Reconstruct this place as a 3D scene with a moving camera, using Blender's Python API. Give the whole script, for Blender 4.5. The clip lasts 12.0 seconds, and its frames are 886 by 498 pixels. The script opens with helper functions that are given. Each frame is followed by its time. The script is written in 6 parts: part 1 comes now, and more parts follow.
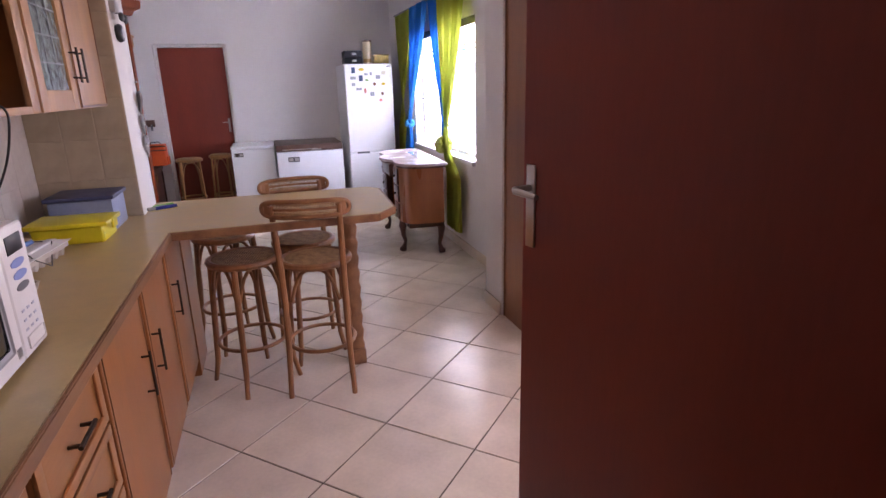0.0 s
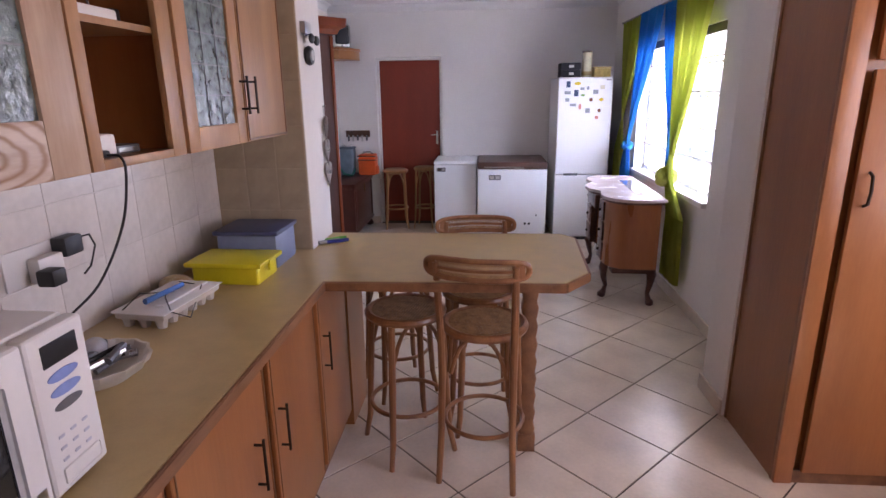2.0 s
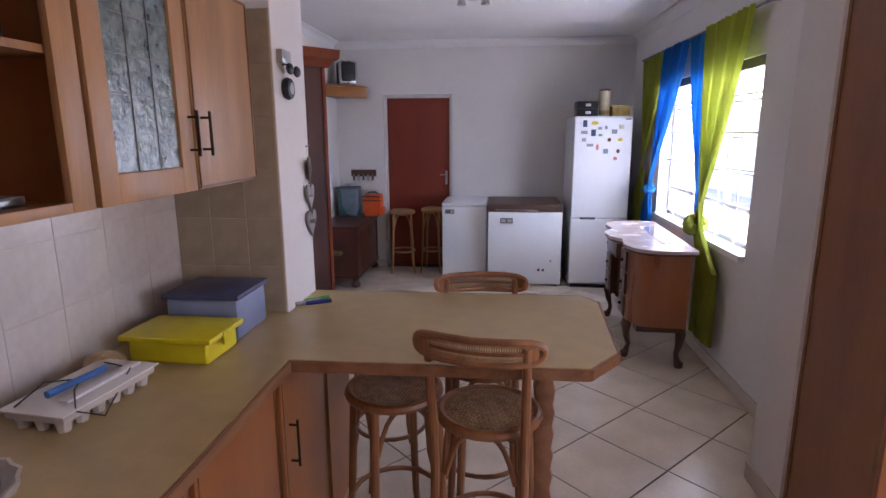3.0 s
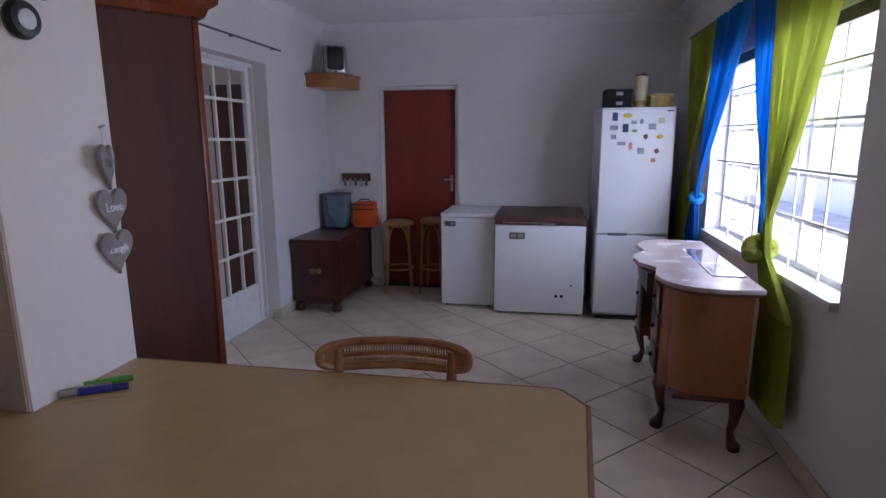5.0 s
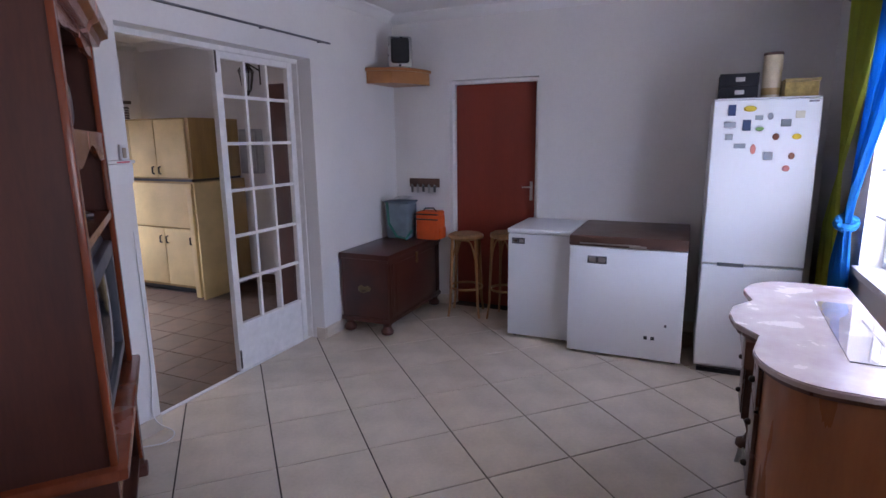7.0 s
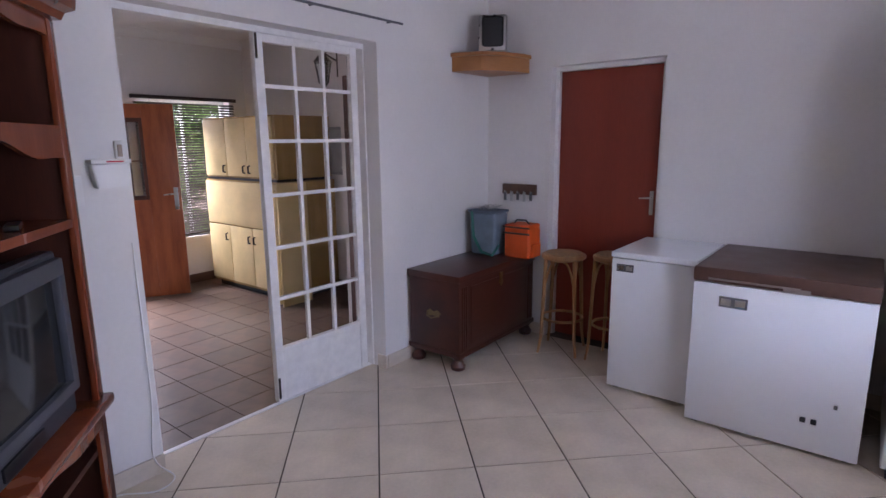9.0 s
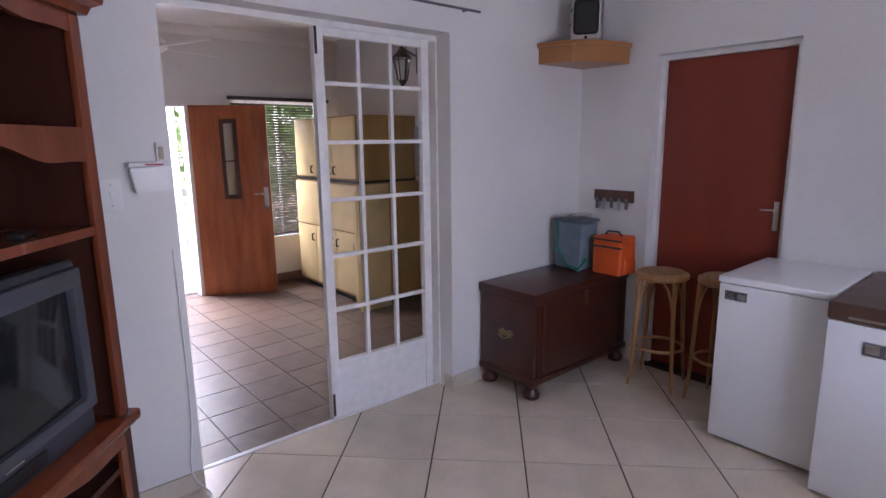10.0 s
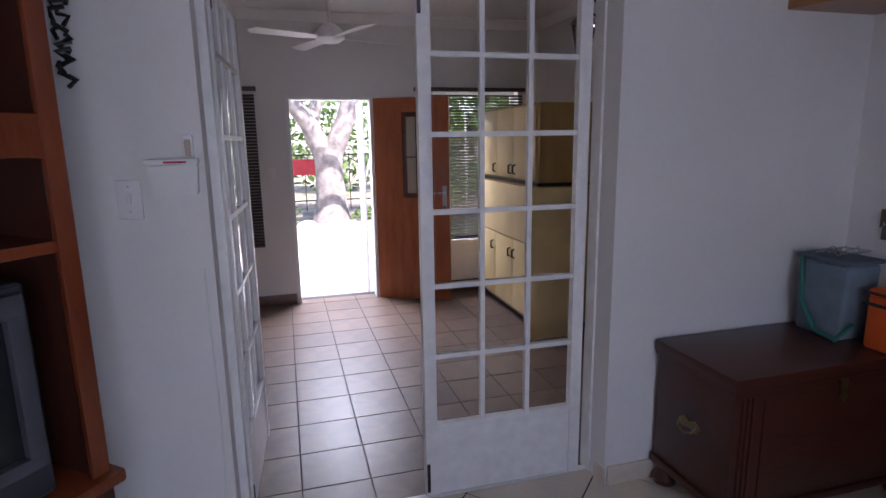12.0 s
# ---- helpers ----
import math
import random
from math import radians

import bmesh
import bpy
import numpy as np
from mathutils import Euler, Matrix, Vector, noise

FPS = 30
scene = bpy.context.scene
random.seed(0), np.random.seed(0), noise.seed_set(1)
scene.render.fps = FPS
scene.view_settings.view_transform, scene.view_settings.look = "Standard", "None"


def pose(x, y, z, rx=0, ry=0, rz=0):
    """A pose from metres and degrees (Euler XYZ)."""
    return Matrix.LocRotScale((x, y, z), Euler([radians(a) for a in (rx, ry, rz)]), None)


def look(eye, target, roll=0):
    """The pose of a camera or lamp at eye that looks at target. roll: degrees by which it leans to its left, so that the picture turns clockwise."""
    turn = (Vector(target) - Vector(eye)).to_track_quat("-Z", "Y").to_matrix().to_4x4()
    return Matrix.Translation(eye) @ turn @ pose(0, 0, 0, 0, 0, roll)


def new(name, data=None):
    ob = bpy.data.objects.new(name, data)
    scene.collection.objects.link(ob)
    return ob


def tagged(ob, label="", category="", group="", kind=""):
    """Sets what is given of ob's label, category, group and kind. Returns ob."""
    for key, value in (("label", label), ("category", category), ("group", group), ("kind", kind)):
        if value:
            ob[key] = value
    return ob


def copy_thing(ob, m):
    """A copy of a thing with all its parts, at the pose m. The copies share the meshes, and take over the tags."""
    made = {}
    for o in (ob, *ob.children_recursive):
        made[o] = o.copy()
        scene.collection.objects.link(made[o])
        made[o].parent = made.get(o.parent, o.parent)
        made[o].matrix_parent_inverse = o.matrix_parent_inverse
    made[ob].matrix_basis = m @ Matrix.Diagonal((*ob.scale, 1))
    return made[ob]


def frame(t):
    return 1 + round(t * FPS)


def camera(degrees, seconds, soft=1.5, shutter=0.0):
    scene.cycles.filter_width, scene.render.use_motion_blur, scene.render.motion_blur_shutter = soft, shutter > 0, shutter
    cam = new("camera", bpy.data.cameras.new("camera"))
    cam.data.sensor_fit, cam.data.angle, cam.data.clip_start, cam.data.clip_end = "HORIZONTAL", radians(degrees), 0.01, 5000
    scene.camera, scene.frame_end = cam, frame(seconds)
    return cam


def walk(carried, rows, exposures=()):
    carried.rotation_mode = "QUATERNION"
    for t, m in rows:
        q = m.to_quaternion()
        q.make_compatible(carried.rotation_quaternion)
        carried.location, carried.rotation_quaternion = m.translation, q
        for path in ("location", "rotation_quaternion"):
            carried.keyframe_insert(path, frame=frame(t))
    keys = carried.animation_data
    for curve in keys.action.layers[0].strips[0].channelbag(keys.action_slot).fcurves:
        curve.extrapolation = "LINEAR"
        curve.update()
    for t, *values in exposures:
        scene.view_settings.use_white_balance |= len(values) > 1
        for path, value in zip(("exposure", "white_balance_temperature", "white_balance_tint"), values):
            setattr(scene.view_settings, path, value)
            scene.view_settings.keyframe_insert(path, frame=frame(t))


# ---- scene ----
cam = camera(77.2, 12.0)
PATH = [
    (0, (0.97, 0.683, 1.493), (1.53, 2.518, 0.927), -1.5),
    (0.5, (1.036, 0.839, 1.502), (1.376, 2.728, 0.939), -1.4),
    (1, (1.102, 0.967, 1.519), (1.2, 2.885, 0.96), -1.2),
    (1.5, (1.125, 1.078, 1.548), (1.062, 2.998, 0.991), -1.0),
    (2, (1.132, 1.275, 1.593), (0.983, 3.196, 1.058), -0.7),
    (2.5, (1.13, 1.471, 1.615), (0.954, 3.41, 1.159), -0.4),
    (3, (1.159, 1.686, 1.597), (0.961, 3.634, 1.189), -0.3),
    (5, (1.462, 2.723, 1.509), (1.108, 4.653, 1.124), -0.3),
    (5.5, (1.579, 2.935, 1.511), (1.12, 4.844, 1.128), -0.5),
    (6, (1.66, 3.151, 1.544), (1.087, 5.026, 1.149), -0.6),
    (6.5, (1.742, 3.377, 1.542), (1.039, 5.208, 1.152), -0.7),
    (7, (1.799, 3.586, 1.542), (0.999, 5.377, 1.15), -0.7),
    (9, (1.761, 4.454, 1.516), (0.544, 5.995, 1.133), -0.6),
    (9.5, (1.735, 4.662, 1.521), (0.392, 6.094, 1.141), -0.7),
    (10, (1.68, 4.859, 1.522), (0.187, 6.133, 1.141), -0.7),
    (10.5, (1.583, 5.089, 1.509), (-0.032, 6.206, 1.13), -0.8),
    (11, (1.45, 5.311, 1.498), (-0.263, 6.271, 1.118), -0.8),
    (11.5, (1.327, 5.519, 1.504), (-0.474, 6.301, 1.123), -0.9),
    (12, (1.178, 5.743, 1.499), (-0.712, 6.274, 1.116), -0.9),
]
walk(cam, [(t, look(eye, target, roll)) for t, eye, target, roll in PATH],
     [(0, 3.25, 6500, 36), (3, 2.75, 6250, 31), (5, 2.05, 5900, 28), (7, 2.5, 5950, 31), (9, 2.65, 6150, 32), (10, 2.65, 6250, 32), (11, 2.4, 6200, 31), (12, 1.9, 6050, 29)])
WIN_POWER, KITCHEN_POWER, ENTRY_POWER = 26.0, 2.3, 16.0

# world and lights
world = bpy.data.worlds.new("world")
scene.world = world
world.use_nodes = True
_wn = world.node_tree.nodes
_sky = _wn.new("ShaderNodeTexSky")
_sky.sky_type = "NISHITA"
_sky.sun_disc = False
SUN_EL, SUN_AZ = radians(56), radians(60)
_sky.sun_elevation, _sky.sun_rotation = SUN_EL, SUN_AZ
world.node_tree.links.new(_sky.outputs[0], _wn["Background"].inputs[0])
_wn["Background"].inputs[1].default_value = 0.15


def lamp(name, kind, power, colour, m, **kw):
    d = bpy.data.lights.new(name, kind)
    d.energy, d.color = power, colour
    for k, v in kw.items():
        if k == "size":
            d.size = v
        elif k == "size_y":
            d.shape = "RECTANGLE"
            d.size_y = v
        elif k == "angle":
            d.angle = v
    ob = new(name, d)
    ob.matrix_world = m
    return ob


sun_dir = Vector((math.sin(SUN_AZ) * math.cos(SUN_EL), math.cos(SUN_AZ) * math.cos(SUN_EL), math.sin(SUN_EL)))
lamp("sun", "SUN", 5.0, (1, 0.94, 0.86), look(sun_dir * 50, (0, 0, 0)), angle=radians(0.53))
lamp("window_daylight", "AREA", WIN_POWER, (0.76, 0.885, 1.0), look((2.90, 6.2, 1.28), (0, 6.2, 1.15)), size=2.9, size_y=1.9)
lamp("kitchen_window_daylight", "AREA", KITCHEN_POWER, (1.0, 0.86, 0.72), look((3.53, 2.15, 1.5), (0.4, 2.15, 1.1)), size=1.5, size_y=1.0)
# Weak fill lamp added in the closed, unseen back room
lamp("back_room_fill", "AREA", 0.3, (1.0, 0.92, 0.84), look((1.9, -1.55, 1.5), (1.1, 1.4, 1.2)), size=1.2, size_y=1.2)
lamp("entry_door_daylight", "AREA", ENTRY_POWER * 8, (0.88, 0.94, 1.0), look((-5.3, 6.18, 2.75), (-3.4, 6.18, 0.8)), size=1.6, size_y=1.0)


# ---- materials ----
def mat(name, colour, rough=0.6, metal=0.0, var=0.12, scale=8.0, fine=90.0, bump=0.05, stretch=(1, 1, 1), colour2=None,
        coat=0.0, per_object=0.0, trans=0.0, alpha=1.0, emit=0.0, sheen=0.0, spec=0.5, rvar=0.1, detail=4.0):
    m = bpy.data.materials.new(name)
    m.use_nodes = True
    n, l = m.node_tree.nodes, m.node_tree.links
    b = n["Principled BSDF"]
    tc = n.new("ShaderNodeTexCoord")
    mp = n.new("ShaderNodeMapping")
    mp.inputs["Scale"].default_value = stretch
    l.new(tc.outputs["Object"], mp.inputs[0])
    big = n.new("ShaderNodeTexNoise")
    big.inputs["Scale"].default_value, big.inputs["Detail"].default_value = scale, detail
    small = n.new("ShaderNodeTexNoise")
    small.inputs["Scale"].default_value, small.inputs["Detail"].default_value = fine, 3
    l.new(mp.outputs[0], big.inputs[0])
    l.new(mp.outputs[0], small.inputs[0])
    add = n.new("ShaderNodeMath")
    add.operation = "MULTIPLY_ADD"
    add.inputs[1].default_value = 0.3
    l.new(small.outputs[0], add.inputs[0])
    l.new(big.outputs[0], add.inputs[2])
    ramp = n.new("ShaderNodeValToRGB")
    c2 = colour2 or tuple(max(0, c * (1 - var * 2)) for c in colour)
    ramp.color_ramp.elements[0].position, ramp.color_ramp.elements[0].color = 0.42, (*c2, 1)
    ramp.color_ramp.elements[1].position, ramp.color_ramp.elements[1].color = 0.85, (*[min(1, c * (1 + var * 0.5)) for c in colour], 1)
    l.new(add.outputs[0], ramp.inputs[0])
    out = ramp.outputs[0]
    if per_object:
        oi = n.new("ShaderNodeObjectInfo")
        hsv = n.new("ShaderNodeHueSaturation")
        mr = n.new("ShaderNodeMapRange")
        mr.inputs["To Min"].default_value, mr.inputs["To Max"].default_value = 1 - per_object, 1 + per_object
        l.new(oi.outputs["Random"], mr.inputs[0])
        l.new(mr.outputs[0], hsv.inputs["Value"])
        l.new(out, hsv.inputs["Color"])
        out = hsv.outputs[0]
    l.new(out, b.inputs["Base Color"])
    rr = n.new("ShaderNodeMapRange")
    rr.inputs["To Min"].default_value, rr.inputs["To Max"].default_value = max(0.02, rough - rvar), min(1, rough + rvar)
    l.new(big.outputs[0], rr.inputs[0])
    l.new(rr.outputs[0], b.inputs["Roughness"])
    b.inputs["Metallic"].default_value = metal
    b.inputs["Specular IOR Level"].default_value = spec
    b.inputs["Coat Weight"].default_value = coat
    b.inputs["Coat Roughness"].default_value = 0.15
    b.inputs["Transmission Weight"].default_value = trans
    b.inputs["Alpha"].default_value = alpha
    b.inputs["Sheen Weight"].default_value = sheen
    if emit:
        b.inputs["Emission Color"].default_value = (*colour, 1)
        b.inputs["Emission Strength"].default_value = emit
    if bump:
        bp = n.new("ShaderNodeBump")
        bp.inputs["Strength"].default_value = bump * 2
        bp.inputs["Distance"].default_value = 0.004
        l.new(add.outputs[0], bp.inputs["Height"])
        l.new(bp.outputs[0], b.inputs["Normal"])
    return m


def wood(name, colour, dark, rough=0.4, axis=2, scale=3.0, coat=0.1, rings=False, per_object=0.0):
    s = [5.0, 5.0, 5.0]
    s[axis] = 0.7
    m = mat(name, colour, rough, colour2=dark, scale=scale, fine=22, stretch=s, bump=0.08, coat=coat, per_object=per_object, detail=6)
    if rings:
        n, l = m.node_tree.nodes, m.node_tree.links
        tc = n.new("ShaderNodeTexCoord")
        w = n.new("ShaderNodeTexWave")
        w.wave_type, w.rings_direction = "RINGS", "X"
        w.inputs["Scale"].default_value, w.inputs["Distortion"].default_value, w.inputs["Detail"].default_value = 17, 3.0, 3
        w.inputs["Detail Scale"].default_value = 1.2
        mp = n.new("ShaderNodeMapping")
        mp.inputs["Scale"].default_value = (0, 0.4, 1.0)
        mp.inputs["Location"].default_value = (0, -0.848, -1.495)
        l.new(tc.outputs["Object"], mp.inputs[0])
        l.new(mp.outputs[0], w.inputs[0])
        mx = n.new("ShaderNodeMix")
        mx.data_type = "RGBA"
        mx.inputs[7].default_value = (*dark, 1)
        b = n["Principled BSDF"]
        src = b.inputs["Base Color"].links[0].from_socket
        mm = n.new("ShaderNodeMath")
        mm.operation = "POWER"
        mm.inputs[1].default_value = 3
        l.new(w.outputs[1], mm.inputs[0])
        l.new(mm.outputs[0], mx.inputs[0])
        l.new(src, mx.inputs[6])
        l.new(mx.outputs[2], b.inputs["Base Color"])
    return m


def glass(name, tint=(1, 1, 1), rough=0.0, bump=0.0):
    m = bpy.data.materials.new(name)
    m.use_nodes = True
    n, l = m.node_tree.nodes, m.node_tree.links
    b = n["Principled BSDF"]
    b.inputs["Base Color"].default_value = (*tint, 1)
    b.inputs["Roughness"].default_value = rough
    b.inputs["Transmission Weight"].default_value = 1
    b.inputs["IOR"].default_value = 1.45 if bump else 1.2
    if bump:
        tc = n.new("ShaderNodeTexCoord")
        v = n.new("ShaderNodeTexVoronoi")
        v.inputs["Scale"].default_value = 90
        l.new(tc.outputs["Object"], v.inputs[0])
        bp = n.new("ShaderNodeBump")
        bp.inputs["Strength"].default_value, bp.inputs["Distance"].default_value = bump, 0.01
        l.new(v.outputs[0], bp.inputs["Height"])
        l.new(bp.outputs[0], b.inputs["Normal"])
    return m



def cloth(name, colour, through_share):
    """Thin woven cloth that lets some light through."""
    m = mat(name, colour, 0.8, var=0.08, scale=6, fine=300, bump=0.08, sheen=0.1)
    n, l = m.node_tree.nodes, m.node_tree.links
    b, o = n["Principled BSDF"], n["Material Output"]
    tr_ = n.new("ShaderNodeBsdfTranslucent")
    mx = n.new("ShaderNodeMixShader")
    mx.inputs[0].default_value = through_share
    l.new(b.inputs["Base Color"].links[0].from_socket, tr_.inputs[0])
    l.new(b.outputs[0], mx.inputs[1])
    l.new(tr_.outputs[0], mx.inputs[2])
    l.new(mx.outputs[0], o.inputs[0])
    return m


M_WALL = mat("plaster_white", (0.74, 0.715, 0.69), 0.62, var=0.04, scale=1.3, fine=45, bump=0.12)
M_CEIL = mat("ceiling_paint", (0.8, 0.79, 0.78), 0.8, var=0.03, scale=1.5, bump=0.03)
M_WALLT = mat("wall_tile_glaze", (0.70, 0.655, 0.61), 0.3, var=0.12, scale=3, fine=40, bump=0.03, per_object=0.02)
M_WALLT2 = mat("wall_tile_tan", (0.44, 0.36, 0.25), 0.35, var=0.12, scale=6, fine=30, bump=0.03, per_object=0.04)
M_TILE = mat("floor_tile_cream", (0.70, 0.60, 0.47), 0.24, var=0.09, scale=4, fine=60, bump=0.02, per_object=0.035, rvar=0.06)
M_GROUT = mat("grout_brown", (0.065, 0.045, 0.035), 0.9, var=0.2, scale=6)
M_ETILE = mat("entry_tile_brown", (0.15, 0.096, 0.065), 0.4, var=0.2, scale=6, fine=16, bump=0.02, per_object=0.12)
M_EGROUT = mat("entry_grout", (0.06, 0.05, 0.045), 0.9)
M_SKIRT = mat("skirting_tile", (0.62, 0.54, 0.44), 0.35, var=0.08)
M_PINE = wood("pine_varnished", (0.36, 0.14, 0.042), (0.28, 0.10, 0.028), 0.33, 2, scale=1.2)
M_PINEH = wood("pine_varnished_flat", (0.40, 0.175, 0.058), (0.30, 0.12, 0.038), 0.33, 1, scale=1.2)
M_PALE = wood("oak_washed", (0.43, 0.235, 0.10), (0.30, 0.145, 0.055), 0.45, 2, scale=1.6)
M_PALEW = wood("oak_limed", (0.52, 0.38, 0.27), (0.36, 0.23, 0.14), 0.5, 2, scale=2)
M_PALER = wood("oak_washed_ringed", (0.60, 0.49, 0.41), (0.30, 0.17, 0.09), 0.5, 1, rings=True)
# Darker pine copy with the shade inside the cabinets put into its colour
M_SHAD = wood("pine_inside_shaded", (0.25, 0.09, 0.035), (0.15, 0.05, 0.02), 0.5, 2)
M_BEND = wood("bentwood_brown", (0.33, 0.15, 0.055), (0.19, 0.075, 0.03), 0.35, 2)
M_BENDL = wood("bentwood_golden", (0.42, 0.22, 0.08), (0.26, 0.12, 0.045), 0.4, 2)
M_CANE = mat("cane_weave", (0.40, 0.24, 0.11), 0.6, var=0.2, scale=30)
M_TOP = mat("laminate_cream", (0.51, 0.375, 0.175), 0.33, var=0.07, scale=12, fine=130, bump=0.02)
M_EDGE = wood("counter_edging", (0.28, 0.13, 0.055), (0.16, 0.07, 0.03), 0.4, 1)
M_REDDOOR = wood("door_mahogany", (0.25, 0.038, 0.018), (0.19, 0.028, 0.013), 0.5, 2, scale=0.7, coat=0.0)
M_TVC = wood("cabinet_mahogany", (0.095, 0.027, 0.014), (0.05, 0.014, 0.009), 0.5, 2, scale=1.6, coat=0.0)
# Brighter copy of the cabinet wood, light on its front put into the colour
M_TVCE = wood("cabinet_mahogany_lit", (0.25, 0.06, 0.022), (0.16, 0.036, 0.014), 0.25, 2, scale=1.6, coat=0.3)
M_CHEST = wood("chest_dark", (0.085, 0.020, 0.011), (0.04, 0.011, 0.007), 0.35, 1, scale=0.8, coat=0.08)
M_DESK = wood("desk_walnut", (0.34, 0.12, 0.038), (0.26, 0.085, 0.028), 0.3, 2, scale=2, coat=0.2)
M_DESKD = wood("desk_walnut_dark", (0.12, 0.045, 0.025), (0.06, 0.02, 0.012), 0.3, 2, coat=0.2)
M_DESKT = mat("desk_top_faded", (0.56, 0.47, 0.45), 0.25, colour2=(0.42, 0.32, 0.30), scale=7, fine=40, bump=0.03, coat=0.3)
M_WHITE = mat("enamel_white", (0.80, 0.81, 0.82), 0.3, var=0.015, scale=1.2, fine=30, bump=0, rvar=0.03)
M_WPAINT = mat("gloss_paint_white", (0.80, 0.79, 0.77), 0.35, var=0.05, scale=20, bump=0.05)
M_PLAST = mat("plastic_white", (0.76, 0.75, 0.73), 0.4, var=0.03)
M_BROWNP = mat("lid_brown", (0.10, 0.05, 0.035), 0.4, var=0.1)
M_BLACK = mat("plastic_black", (0.015, 0.015, 0.017), 0.4, var=0.2)
M_GREY = mat("plastic_grey", (0.13, 0.13, 0.14), 0.4, var=0.15)
M_SCREEN = mat("screen_glass", (0.02, 0.022, 0.025), 0.08, var=0.1, bump=0, rvar=0.02)
M_METAL = mat("steel_brushed", (0.55, 0.54, 0.52), 0.3, metal=1, var=0.1)
M_BRASS = mat("brass_tarnished", (0.30, 0.22, 0.11), 0.4, metal=0.9, var=0.2)
M_BRONZE = mat("bronze_dark", (0.06, 0.045, 0.035), 0.4, metal=0.8, var=0.2)
M_BLUE = cloth("curtain_blue", (0.01, 0.25, 0.64), 0.3)
M_GREEN = cloth("curtain_green", (0.55, 0.60, 0.10), 0.5)
M_CREAMC = mat("cupboard_cream", (0.72, 0.55, 0.26), 0.4, var=0.08, scale=5)
M_OLIVE = wood("cupboard_ochre", (0.42, 0.27, 0.085), (0.32, 0.2, 0.06), 0.5, 2)
M_FDOOR = wood("front_door_wood", (0.38, 0.11, 0.035), (0.24, 0.06, 0.02), 0.35, 2)
M_SIDE = wood("cupboard_side_brown", (0.30, 0.125, 0.045), (0.21, 0.08, 0.028), 0.4, 2, scale=1)
M_GLASS = glass("clear_glass")
# Pale mottling puts bluish reflections on the ripples into the glass colour
M_GLASSF = mat("rippled_glass_glints", (0.34, 0.42, 0.40), 0.12, colour2=(0.06, 0.09, 0.085), scale=34, fine=90, bump=0.6, trans=0.35, rvar=0.05, spec=0.9)
M_BLUEBOX = mat("tub_blue", (0.22, 0.27, 0.42), 0.4, var=0.08)
M_BLUELID = mat("tub_lid_navy", (0.05, 0.06, 0.14), 0.4, var=0.1)
M_YELLOW = mat("tub_yellow", (0.72, 0.62, 0.01), 0.35, var=0.06)
M_CARD = mat("pulp_grey", (0.55, 0.50, 0.44), 0.9, var=0.1, fine=200)
M_ORANGE = mat("nylon_orange", (0.72, 0.10, 0.012), 0.6, var=0.12, fine=250)
M_TEAL = mat("cloth_grey_blue", (0.17, 0.22, 0.26), 0.8, var=0.15, fine=250)
M_TEALG = mat("strap_green", (0.02, 0.17, 0.13), 0.6)
M_PAVE = mat("paving_pale", (0.55, 0.51, 0.46), 0.85, var=0.15, scale=3, fine=50)
M_SOIL = mat("garden_ground", (0.30, 0.25, 0.19), 0.95, var=0.3, scale=2, fine=30)
M_BARK = mat("bark", (0.28, 0.25, 0.23), 0.9, var=0.3, scale=6, bump=0.5)
M_LEAF = cloth("leaf_green", (0.13, 0.22, 0.06), 0.4)
M_REDP = mat("sign_red", (0.5, 0.03, 0.04), 0.5)
M_BLINDS = mat("blind_slat_dark", (0.055, 0.04, 0.035), 0.45, var=0.15)


# ---- building helpers ----
def bm_box(bm, x0, x1, y0, y1, z0, z1, bevel=0.0, seg=2):
    t = bmesh.new()
    bmesh.ops.create_cube(t, size=1)
    for v in t.verts:
        v.co = ((x0 + x1) / 2 + v.co.x * (x1 - x0), (y0 + y1) / 2 + v.co.y * (y1 - y0), (z0 + z1) / 2 + v.co.z * (z1 - z0))
    if bevel:
        bmesh.ops.bevel(t, geom=t.edges[:], offset=bevel, segments=seg, affect="EDGES", profile=0.6)
    me = bpy.data.meshes.new("t")
    t.to_mesh(me)
    t.free()
    bm.from_mesh(me)
    bpy.data.meshes.remove(me)
    return bm


def box(x0, x1, y0, y1, z0, z1, bevel=0.0, seg=2):
    return bm_box(bmesh.new(), x0, x1, y0, y1, z0, z1, bevel, seg)


